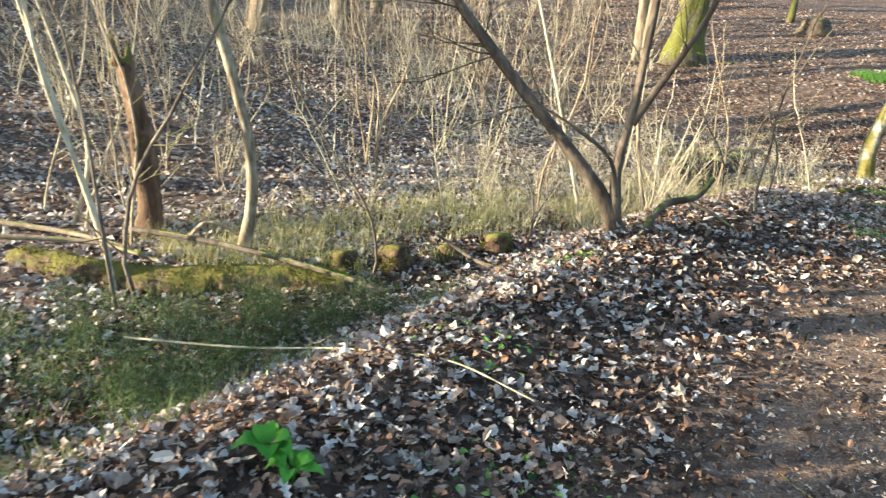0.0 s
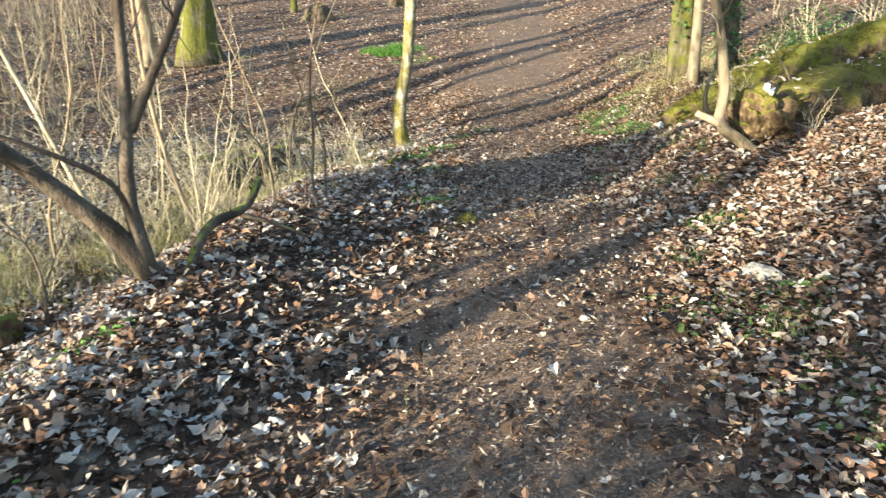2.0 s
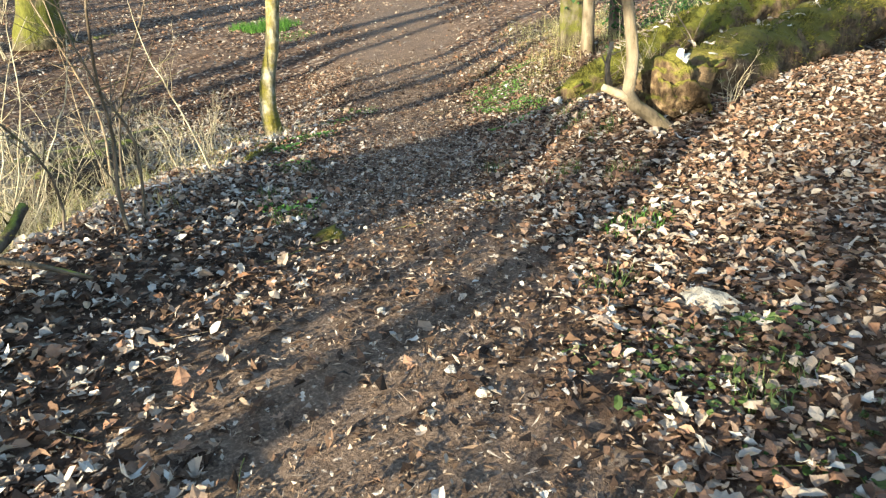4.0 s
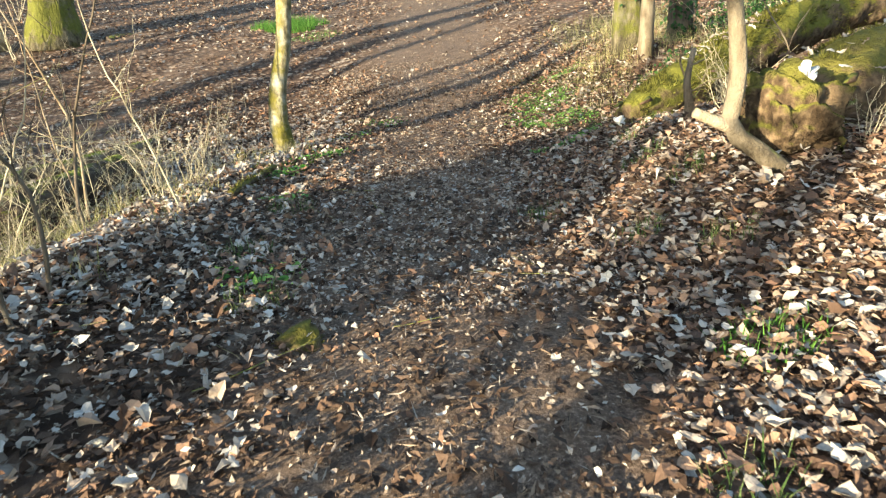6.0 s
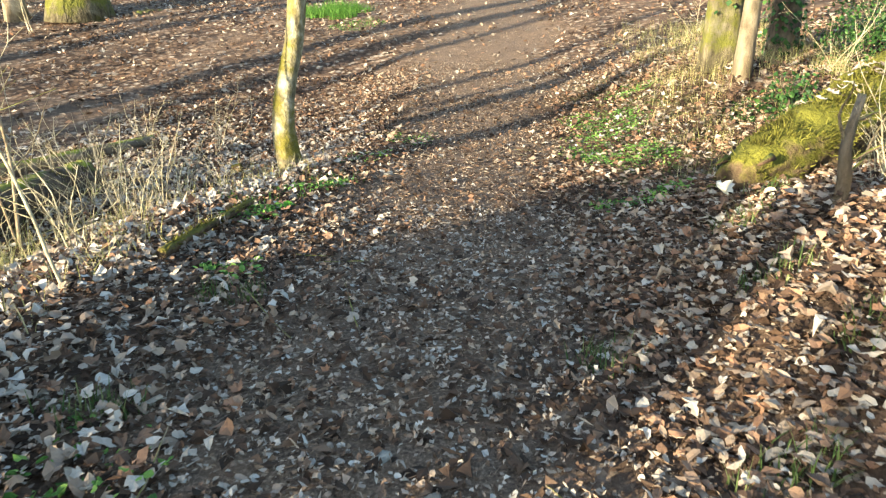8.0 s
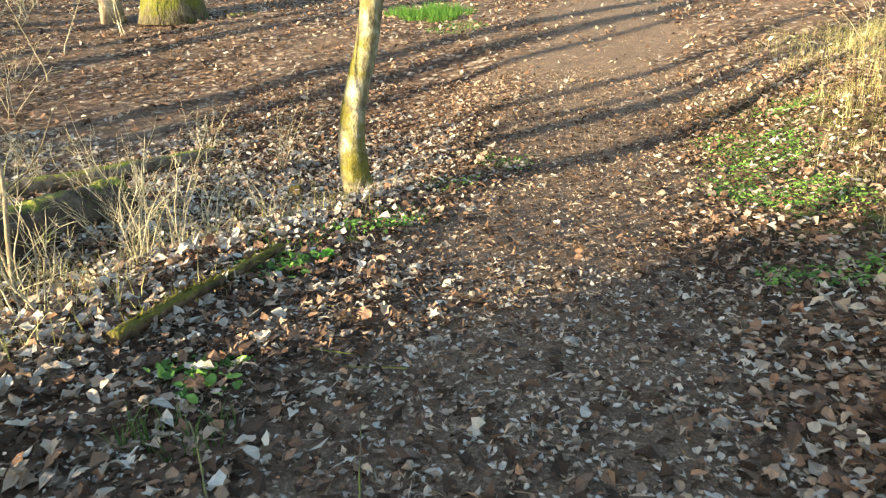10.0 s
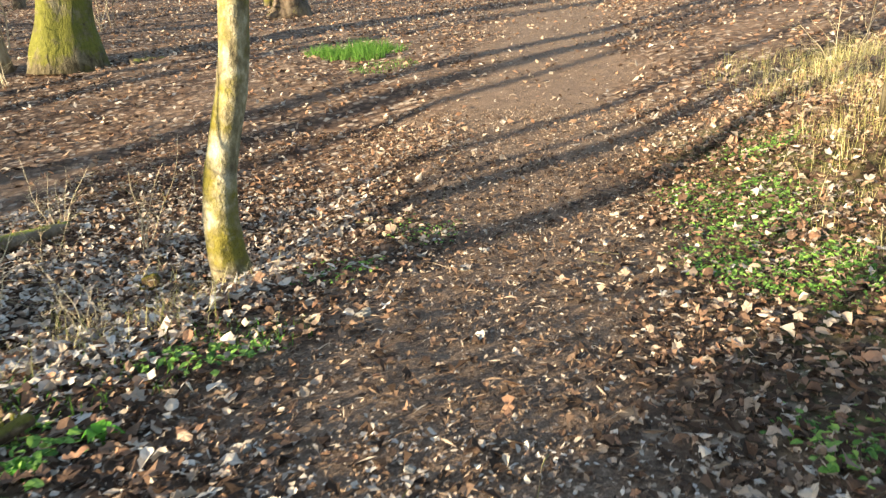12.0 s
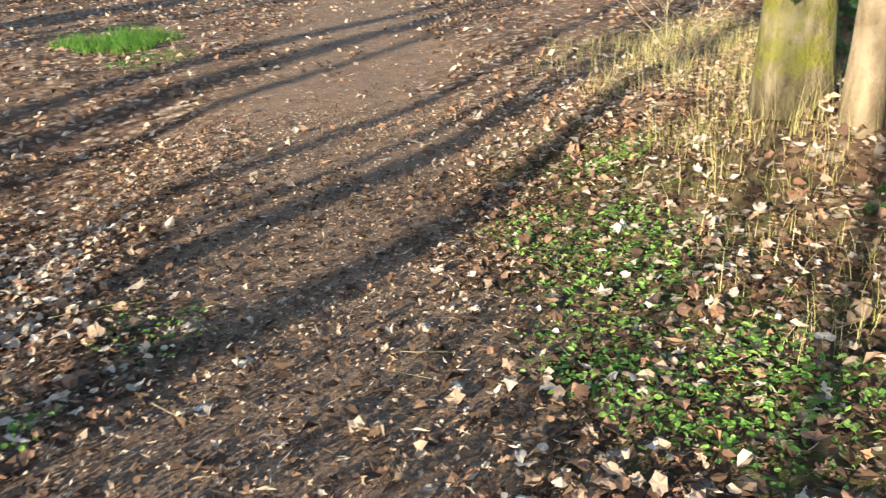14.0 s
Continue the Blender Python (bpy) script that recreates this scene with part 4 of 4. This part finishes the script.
def off_trail(s, w):
    e = np.abs(w - 0.2 + 0.22 * np.sin(1.9 * s) + 0.12 * np.sin(4.3 * s + 1))
    base = 0.25 + 0.22 * soft_step(3.8, 5.8, s) - 0.17 * soft_step(6.8, 9.6, s) - 0.1 * soft_step(14, 20, s)
    return base + (1 - base) * soft_step(trail_half(s) - 0.45, trail_half(s) + 0.25, e)


def trodden(x, y):
    """Leaves on the worn trail are broken smaller."""
    s, w = trail_place(x, y)
    return 0.5 + 0.5 * soft_step(trail_half(s) - 0.45, trail_half(s) + 0.05, np.abs(w - 0.3))


# Dark under-layer that paints the shade between the upper leaves.
x, y, g = scatter(76000, -0.8, 15, -4.4, 4.2, 231, off_trail)
leaf_field("leaf_litter", x, y, g.uniform(0.03, 0.085, len(x)), GAP_SHADE_LEAF, "decayed leaves under the litter, darkened for the shade in its gaps", 331, 0.35, 0.012, curl=0.6, kinds=(4,))
x, y, g = scatter(100000, -0.8, 16.5, -4.6, 4.6, 201, lambda s, w: off_trail(s, w) * (0.35 + 0.65 * patchy(s, w)))
leaf_field("leaf_litter", x, y, (0.02 + 0.07 * g.uniform(0, 1, len(x)) ** 1.9) * trodden(x, y), LEAF, "brown and tan dead leaves covering the ground", 301, 0.5, 0.032, curl=0.75)
x, y, g = scatter(15000, 2.0, 9.5, 0.95, 3.8, 234)
leaf_field("leaf_litter", x, y, g.uniform(0.03, 0.075, len(x)), LEAF, "dense flat brown leaves on the trail's rising side", 334, 0.35, 0.024, curl=0.5, kinds=(0, 3))
x, y, g = scatter(30000, -0.8, 14, -3.4, 4.4, 202, lambda s, w: off_trail(s, w) * np.clip(np.exp(-((s - 4) / 2.2) ** 2 - ((w + 1.9) / 0.8) ** 2) + 0.32 * np.exp(-((s - 6) / 4) ** 2 - ((w - 2.2) / 1.3) ** 2) + 0.28 * patchy(s + 3, w, 0.7) + 0.4 * np.exp(-((s - 5.5) / 1.8) ** 2 - ((w + 0.2) / 1.3) ** 2) + 0.75 * np.exp(-((s - 12.3) / 1.8) ** 2 - ((w + 2.0) / 0.9) ** 2) + 0.5 * np.exp(-((s - 7.3) / 1.6) ** 2 - ((w + 1.0) / 0.5) ** 2), 0, 1))
leaf_field("leaf_litter", x, y, g.uniform(0.03, 0.085, len(x)) * trodden(x, y), PALE_LEAF, "pale bleached dead leaves in drifts", 302, 0.5, 0.036, curl=0.8)
x, y, g = scatter(60000, 14, 36, -18, 14, 203, lambda s, w: off_trail(s, w) * (0.3 + 0.7 * patchy(s, w, 0.5)))
leaf_field("leaf_litter", x, y, g.uniform(0.06, 0.13, len(x)), LEAF, "brown dead leaves under the far trees", 303, 0.6, 0.02, kinds=(4,))
x, y, g = scatter(45000, -1, 14, -17, -4.2, 204, lambda s, w: 0.3 + 0.7 * patchy(s, w, 0.5))
leaf_field("leaf_litter", x, y, g.uniform(0.06, 0.13, len(x)), PALE_LEAF, "grey and pale dead leaves on a slope", 304, 0.6, 0.02, kinds=(4, 4, 3))
x, y, g = scatter(16000, 4, 18, 4.2, 12, 205)
leaf_field("leaf_litter", x, y, g.uniform(0.05, 0.11, len(x)), LEAF, "brown dead leaves behind the mossy logs", 305, 0.45, 0.02, kinds=(0, 3))
x, y, g = scatter(105000, -0.8, 17, -1.8, 2.3, 206, lambda s, w: 0.35 + 0.65 * patchy(s, w, 1.7))
leaf_field("leaf_crumbs", x, y, g.uniform(0.008, 0.034, len(x)), CHIP, "crumbled leaf bits and bark chips on the trail", 306, 0.6, 0.008, curl=0.8, kinds=(4,))
# Extra pale leaves brighten the bank by colour where sunlight falls.
x, y, g = scatter(5200, 6.0, 12.5, -3.3, -1.25, 221, lambda s, w: 0.3 + 0.7 * patchy(s, w))
leaf_field("leaf_litter", x, y, g.uniform(0.035, 0.085, len(x)), PALE_LEAF, "pale dead leaves added to paint sunlight onto the bank", 321, 0.65, 0.03, curl=0.9, kinds=(0, 3))
x, y, g = scatter(2400, 0.2, 4.0, -2.3, -0.4, 222, lambda s, w: 0.3 + 0.7 * patchy(s, w))
leaf_field("leaf_litter", x, y, g.uniform(0.035, 0.085, len(x)), PALE_LEAF, "large pale dead leaves on the bank", 322, 0.65, 0.03, curl=0.9, kinds=(1, 2))
x, y, g = scatter(52000, -0.8, 14.5, -3.0, 3.4, 232, lambda s, w: 0.35 + 0.65 * patchy(s, w, 2.1))
leaf_field("litter_straws", x, y, 0.02 + 0.06 * g.uniform(0, 1, len(x)) ** 2, CHIP, "broken straws, stalks and thin twig bits", 332, 0.3, 0.014, curl=0.25, kinds=(5,))
x, y, g = scatter(12000, 0.5, 9.5, -6.6, -2.2, 233, lambda s, w: 0.3 + 0.7 * patchy(s, w))
leaf_field("leaf_litter", x, y, g.uniform(0.04, 0.1, len(x)), PALE_LEAF, "pale dead leaves lying in the hollow", 333, 0.6, 0.03, curl=0.9, kinds=(0, 1, 3))
x, y, g = scatter(5200, 10.4, 14.6, -4.6, -1.15, 235, lambda s, w: 0.3 + 0.7 * patchy(s, w, 0.9))
leaf_field("leaf_litter", x, y, g.uniform(0.04, 0.1, len(x)), PALE_LEAF, "grey-white dead leaves round a slender tree", 335, 0.5, 0.03, curl=0.8, kinds=(0, 1, 3))
x, y, g = scatter(9000, 6.2, 10.2, -1.4, 1.7, 208)
leaf_field("leaf_crumbs", x, y, g.uniform(0.014, 0.045, len(x)), PALE_LEAF, "pale leaf shreds trodden into the trail", 308, 0.5, 0.008, curl=0.7, kinds=(4, 3))
x, y, g = scatter(12000, -7, -0.8, -6, 6, 209)
leaf_field("leaf_litter", x, y, g.uniform(0.04, 0.1, len(x)), LEAF, "brown dead leaves along the trail", 309, 0.6, 0.02, kinds=(4, 3))
x, y, g = scatter(18000, 15, 34, -1.9, 2.6, 207)
leaf_field("leaf_crumbs", x, y, g.uniform(0.015, 0.045, len(x)), CHIP, "crumbled leaf bits on the far trail", 307, 0.3, 0.004, kinds=(4,))


def blades(name, x, y, length, width, mat, label, seed, droop=0.6, category="grass"):
    g = np.random.default_rng(seed)
    n = len(x)
    z = ground_z(x, y) - 0.005
    a = g.uniform(0, 6.28, n)
    l = length * g.uniform(0.45, 1.25, n)
    out = np.stack([np.cos(a), np.sin(a)], 1)
    side = np.stack([-np.sin(a), np.cos(a), 0 * a], 1) * (width * g.uniform(0.6, 1.3, n))[:, None]
    d = droop * g.uniform(0.3, 1.3, n)
    rows = []
    for t in (0, 0.4, 0.75, 1.0):
        reach = d * l * t**1.7
        c = np.stack([x + out[:, 0] * reach, y + out[:, 1] * reach, z + l * (t - 0.35 * d * t * t)], 1)
        rows += [c - side * (1 - t * 0.9), c + side * (1 - t * 0.9)]
    v = np.stack(rows, 1).reshape(-1, 3)
    i = np.arange(n)[:, None] * 8
    f = np.concatenate([np.stack([i[:, 0] + k, i[:, 0] + k + 1, i[:, 0] + k + 3, i[:, 0] + k + 2], 1) for k in (0, 2, 4)])
    return tagged(link_mesh(name, v, f, mat, smooth=False), label, category, kind="stuff")


def clumped(clumps, per, s0, s1, w0, w1, seed, spread=0.06, keep=None):
    cx, cy, g = scatter(clumps, s0, s1, w0, w1, seed, keep)
    k = g.integers(0, len(cx), clumps * per)
    return cx[k] + g.normal(0, spread, len(k)), cy[k] + g.normal(0, spread, len(k)), g


x, y, g = clumped(1300, 7, 2.8, 9.6, -6.6, -2.3, 211, 0.07, lambda s, w: np.exp(-((w + 6.2 - 0.33 * s) / 0.75) ** 2))
blades("dry_grass", x, y, 0.27, 0.0026, DRY_GRASS, "sunlit dry yellow-green grass in the hollow", 311)
x, y, g = clumped(130, 26, -0.4, 3.9, -5.2, -1.95, 212, 0.08)
blades("green_grass", x, y, 0.2, 0.003, GRASS, "shaded soft green grass in the hollow", 312)
x, y, g = clumped(90, 16, 6.2, 12.4, -3.3, -1.25, 213, 0.07)
blades("dry_grass", x, y, 0.2, 0.0026, DRY_GRASS, "thin dry grass on the bank", 313)
x, y, g = clumped(130, 26, 13.2, 18.5, 2.3, 4.6, 214, 0.11)
blades("dry_grass", x, y, 0.3, 0.0018, DRY_GRASS, "tall dry straw-coloured grass by a tree", 314)
x, y, g = clumped(110, 16, 9.5, 14.0, 1.9, 3.6, 215, 0.08)
blades("dry_grass", x, y, 0.18, 0.0017, DRY_GRASS, "thin dry grass below a mossy tree", 315)


def tuft(x, y, r, count, length, mat, label, seed, width=0.004):
    g = np.random.default_rng(seed)
    a, q = g.uniform(0, 6.28, count), r * np.sqrt(g.uniform(0, 1, count))
    blades("grass_tuft", x + np.cos(a) * q * 1.4, y + np.sin(a) * q, length, width, mat, label, seed + 500)


SPRING = leafy_material("spring_grass", [(0.0, (0.05, 0.14, 0.02)), (1.0, (0.14, 0.26, 0.05))], 0.5, 0.4, 0.05)
for k, (px, py, pr, pn) in enumerate(((6.8, 19.6, 0.34, 1100), (7.25, 19.95, 0.3, 800), (6.45, 20.0, 0.24, 420), (7.05, 19.2, 0.22, 320), (7.6, 19.7, 0.2, 160))):
    tuft(px, py, pr, pn, 0.19 + 0.03 * (k % 2), SPRING, "bright green grass patch in open wood", 30 + k, 0.005)
tuft(7.1, 18.4, 0.4, 300, 0.07, SPRING, "sparse green grass patch in open wood", 2, 0.006)
tuft(3.98, 4.38, 0.17, 220, 0.085, SPRING, "bright green grass tuft in dead leaves", 3)
tuft(3.75, 9.75, 0.25, 120, 0.08, SPRING, "green grass tuft on the bank", 4)
tuft(4.35, 10.05, 0.2, 120, 0.08, SPRING, "green grass tuft on the bank", 5)
for k, (px, py) in enumerate(((4.45, 6.35), (5.15, 6.3), (2.7, 6.65), (3.25, 7.6), (4.4, 5.5), (4.55, 5.05), (6.0, 7.15), (3.2, 3.0), (3.35, 3.9), (2.6, 5.9), (5.0, 5.75), (5.6, 6.9))):
    tuft(px, py, 0.12, 90, 0.1, GRASS, "small green grass tuft in dead leaves", 10 + k)


def herb_patch(x, y, rx, ry, count, label, seed, size=0.04, mat=HERB):
    g = np.random.default_rng(seed)
    a, q = g.uniform(0, 6.28, count), np.sqrt(g.uniform(0, 1, count)) * g.uniform(0.6, 1.1, count)
    leaf_field("ground_herbs", x + np.cos(a) * q * rx, y + np.sin(a) * q * ry, g.uniform(0.5, 1.3, count) * size, mat, label, seed, 0.5, 0.035, "herbs", 0.25, (0, 3))


herb_patch(6.95, 9.75, 0.4, 0.75, 1300, "low green ground herbs beside the trail", 401, 0.031)
herb_patch(7.65, 11.05, 0.4, 0.7, 1000, "low green ground herbs beside the trail", 402, 0.031)
herb_patch(8.5, 11.7, 0.4, 0.4, 420, "low green ground herbs beside the trail", 403, 0.032)
herb_patch(7.35, 10.5, 0.45, 0.5, 480, "low green ground herbs beside the trail", 404, 0.031)
herb_patch(5.95, 8.2, 0.25, 0.5, 260, "dark green herbs at a log's end", 405)
herb_patch(3.2, 3.3, 0.5, 0.45, 260, "green herbs among pale dead leaves", 406, 0.04, GRASS)
herb_patch(3.05, 2.4, 0.5, 0.5, 240, "green herbs among pale dead leaves", 407, 0.04, GRASS)
herb_patch(3.6, 9.3, 0.25, 0.35, 160, "green herbs on the leafy bank", 408, 0.045)
herb_patch(4.2, 9.85, 0.3, 0.25, 160, "green herbs on the leafy bank", 409, 0.042)
herb_patch(3.3, 8.0, 0.2, 0.25, 90, "green herbs on the leafy bank", 410, 0.05)
herb_patch(5.6, 11.5, 0.3, 0.5, 160, "sparse green herbs beside the trail", 411, 0.03)
herb_patch(4.9, 10.9, 0.35, 0.35, 130, "sparse green herbs beside the trail", 412, 0.03)
herb_patch(2.7, 6.2, 0.25, 0.4, 90, "green herbs in shade on the trail's edge", 413)
herb_patch(0.2, 4.2, 0.3, 0.25, 100, "green herbs below a crooked tree", 414)
herb_patch(0.3, 1.8, 0.5, 0.4, 110, "green herbs among dead leaves", 415)
herb_patch(-0.1, 2.9, 0.4, 0.4, 90, "green herbs among dead leaves", 416)
herb_patch(10.6, 10.3, 0.8, 0.8, 700, "dark ivy carpet behind a log", 417, 0.06, IVY)
herb_patch(8.6, 9.6, 0.5, 0.5, 260, "dark ivy carpet at the logs", 418, 0.06, IVY)


def broad_plant(x, y, leaves, length, seed):
    """A rosette of broad arrow-shaped leaves."""
    g = np.random.default_rng(seed)
    t = base_empty("broadleaf_plant", x, y)
    for k in range(leaves):
        a = 6.28 * k / leaves + g.normal(0, 0.45)
        n, verts, faces = 7, [], []
        span, lie = g.uniform(0.34, 0.46), g.uniform(0.5, 1.2)
        for i in range(n):
            u = i / (n - 1)
            half = length * span * math.sin(math.pi * min(1, u * 0.93 + 0.1)) ** 0.8 * (1 - 0.3 * u)
            reach, up = length * (0.15 + u * lie), length * (0.55 + (0.75 - 0.4 * lie) * math.sin(u * 2.4) - 0.3 * lie * u * u + 0.05 * math.sin(9 * u + k))
            for side in (-1, 0, 1):
                sx = side * half
                verts.append((math.cos(a) * reach - math.sin(a) * sx, math.sin(a) * reach + math.cos(a) * sx, up + abs(side) * half * 0.35 + g.normal(0, 0.003)))
        for i in range(n - 1):
            for j in (0, 1):
                faces.append((i * 3 + j, i * 3 + j + 1, i * 3 + j + 4, i * 3 + j + 3))
        link_mesh("leaf", verts, faces, FRESH, t)
        link_mesh("stalk", *tube(bend([(0, 0, -0.02), (math.cos(a) * length * 0.08, math.sin(a) * length * 0.08, length * 0.3), (math.cos(a) * length * 0.15, math.sin(a) * length * 0.15, length * 0.55)], 5), [0.003] * 5, 5, 0), FRESH, t)
    tagged(t, "bright green broad-leaved plant in dead leaves", "plant")


broad_plant(-0.7, 1.6, 7, 0.12, 1)
broad_plant(-0.58, 1.55, 5, 0.1, 2)
broad_plant(0.3, 1.5, 5, 0.06, 3)
broad_plant(3.65, 9.15, 6, 0.06, 4)
broad_plant(3.85, 9.3, 6, 0.06, 5)


def stone(x, y, size, seed, label="pale grey stone in the trail", mat=None):
    g = np.random.default_rng(seed)
    bm = bmesh.new()
    bmesh.ops.create_icosphere(bm, subdivisions=2, radius=1)
    ph = g.uniform(0, 6, 4)
    for v in bm.verts:
        k = 1 + 0.22 * math.sin(3 * v.co.x + ph[0]) + 0.18 * math.sin(4 * v.co.y + ph[1]) + 0.1 * math.sin(7 * v.co.z + ph[2])
        v.co = Vector((v.co.x * size[0], v.co.y * size[1], v.co.z * size[2])) * k
    me = bpy.data.meshes.new("stone")
    bm.to_mesh(me)
    bm.free()
    me.materials.append(mat or STONE)
    ob = new("stone", me)
    ob.location = (x, y, gz(x, y) + size[2] * 0.35)
    ob.rotation_euler = (g.normal(0, 0.1), g.normal(0, 0.1), g.uniform(0, 6.28))
    return tagged(ob, label, "stone")


stone(3.5, 3.47, (0.13, 0.05, 0.045), 1, "pale grey chunk of weathered wood among leaves", STONE)
for k in range(34):
    s = rng.uniform(2.5, 13.5)
    r = rng.uniform(0.012, 0.032)
    stone(*plan_place(s, rng.uniform(-0.9, 1.1)), (r * rng.uniform(1, 1.6), r, r * 0.6), 50 + k)


def fungus(x, y, z, seed):
    g = np.random.default_rng(seed)
    t = new("bracket_fungus")
    t.location = (x, y, z)
    for k in range(4):
        a = g.uniform(-1, 1) + k
        v = [(0, 0, 0)]
        for q in np.linspace(-1.4, 1.4, 9):
            v.append((0.045 * math.cos(q + a) * g.uniform(0.8, 1.2), 0.045 * math.sin(q + a) * g.uniform(0.8, 1.2), 0.01 + 0.018 * k + 0.012 * math.sin(q + 2 * k) + g.normal(0, 0.004)))
        v += [(p[0] * 0.9, p[1] * 0.9, p[2] - 0.012) for p in v]
        f = [(0, i, i + 1) for i in range(1, 9)] + [(10, 10 + i + 1, 10 + i) for i in range(1, 9)] + [(i, 10 + i, 11 + i, i + 1) for i in range(1, 9)]
        link_mesh("bracket", v, f, FUNGUS, t)
    tagged(t, "cluster of white bracket fungus on a mossy log", "fungus")


fungus(5.79, 7.25, -0.32, 1)
fungus(5.36, 5.36, 0.24, 2)


def twig(length, seed, mat):
    g = np.random.default_rng(seed)
    ln = stray((0, 0, 0), (1, 0, 0.02), length, g, 9, 0.09, 0.0)
    ln[:, 2] = np.abs(ln[:, 2]) * 0.3
    ob = link_mesh("fallen_twig", *tube(ln, np.linspace(0.0045, 0.002, 9), 5, 0.05), mat)
    return tagged(ob, "thin dry twig lying on the leaves", "twig", "fallen twigs")


kinds = [twig(0.5, 1, BENT_BARK), twig(0.35, 2, LIGHT_WOOD), twig(0.6, 3, GREY_BARK), twig(0.25, 4, BENT_BARK)]
for k, ob in enumerate(kinds):
    ob.matrix_basis = at_ground(2.2 + 0.6 * k, 5.2 + 0.9 * k, k, 1.0, -0.02)
for k in range(84):
    s, w = rng.uniform(0.5, 14), rng.uniform(-2.6, 2.8)
    copy_thing(kinds[int(rng.integers(4))], at_ground(*plan_place(s, w), rng.uniform(0, 6.28), rng.uniform(0.35, 0.95), -0.015))


def ivy_on(x, y, z0, z1, r, count, seed):
    g = np.random.default_rng(seed)
    t = base_empty("ivy", x, y)
    a, h = g.uniform(0, 6.28, count), g.uniform(z0, z1, count)
    p = np.stack([np.cos(a) * r, np.sin(a) * r, h], 1) + g.normal(0, 0.03, (count, 3))
    nrm = np.stack([np.cos(a), np.sin(a), 0.3 + 0 * a], 1) + g.normal(0, 0.4, (count, 3))
    u = np.cross(nrm, np.array([0, 0, 1.0]))
    u /= np.linalg.norm(u, axis=1)[:, None]
    w = np.cross(nrm, u)
    w /= np.linalg.norm(w, axis=1)[:, None]
    l = 0.06 * g.uniform(0.6, 1.3, count)[:, None]
    v = np.concatenate([p - u * l * 0.5, p + w * l * 0.6, p + u * l * 0.5, p - w * l * 0.45])
    i = np.arange(count)
    link_mesh("leaves", v, np.stack([i, i + count, i + 2 * count, i + 3 * count], 1), IVY, t)
    tagged(t, "dark ivy climbing a tree trunk", "ivy")


ivy_on(10.6, 11.45, 0.0, 4.0, 0.22, 1500, 1)
ivy_on(9.03, 10.72, 0.5, 2.6, 0.25, 160, 2)

# ---- single leaves on the trail ----
shapes = []
for k in range(8):
    g = np.random.default_rng(600 + k)
    v, f = leaf_shapes(np.zeros(1), np.zeros(1), np.zeros(1), np.ones(1), g, 0.3, k % 4, 1.0)
    me = bpy.data.meshes.new("leaf")
    me.from_pydata(v.tolist(), [], f.tolist())
    me.materials.append(PALE_LEAF if k % 3 == 0 else LEAF)
    shapes.append(me)
for k in range(290):
    px, py = plan_place(rng.uniform(2.5, 13.5), rng.uniform(-1.3, 1.9))
    size = rng.uniform(0.05, 0.09)
    leaf = new("leaf", shapes[int(rng.integers(8))])
    leaf.parent = ground
    leaf.matrix_basis = Matrix.Translation((px, py, gz(px, py) + 0.018)) @ Euler((rng.normal(0, 0.25), rng.normal(0, 0.25), rng.uniform(0, 6.28))).to_matrix().to_4x4() @ Matrix.Diagonal((size, size, size, 1))


# ---- leaves caught on the logs ----
def leaves_on(line, r, count, seed):
    g = np.random.default_rng(seed)
    p = bend(line, 60)
    k = g.integers(0, 60, count)
    x, y = p[k, 0] + g.normal(0, r * 0.35, count), p[k, 1] + g.normal(0, r * 0.35, count)
    off = np.hypot(x - p[k, 0], y - p[k, 1])
    z = p[k, 2] + np.sqrt(np.maximum(0.0, r * r - np.minimum(off, r) ** 2)) + 0.02
    v, f = leaf_shapes(x, y, z, g.uniform(0.05, 0.1, count), g, 0.5, 1)
    tagged(link_mesh("leaf_litter", v, f, PALE_LEAF, smooth=False), "pale dead leaves caught on a mossy log", "leaf litter", kind="stuff")


leaves_on([(6.6, 7.5, -0.22), (7.6, 7.75, 0.0), (9.2, 8.05, 0.24)], 0.24, 70, 1)
leaves_on([(5.5, 5.55, -0.04), (6.2, 5.78, -0.03), (7.6, 6.2, 0.02), (9.0, 6.6, 0.12)], 0.33, 60, 2)


def low_bush(x, y, size, count, seed, label):
    g = np.random.default_rng(seed)
    t = base_empty("evergreen_bush", x, y, 0.03)
    for k in range(5):
        a = k * 1.3
        link_mesh("stem", *tube(stray((0, 0, 0), (0.5 * math.cos(a), 0.5 * math.sin(a), 1), size[2] * 1.6, g, 6, 0.12, 0.02), np.linspace(0.012, 0.004, 6), 5), DARK_BARK, t)
    leaf_cloud((0, 0, size[2] * 0.75), size, count, g, IVY, t, 0.05)
    tagged(t, label, "bush")


low_bush(8.75, 9.55, (0.35, 0.3, 0.22), 500, 1, "small grey-green bush at the mossy log")
low_bush(11.2, 10.7, (0.8, 0.6, 0.4), 1500, 2, "dark evergreen bush behind a pale trunk")
low_bush(12.6, 11.4, (0.9, 0.9, 0.5), 1500, 3, "dark evergreen bush under the trees")
low_bush(14.2, 10.2, (1.1, 0.9, 0.6), 1600, 4, "dark evergreen bush under the trees")
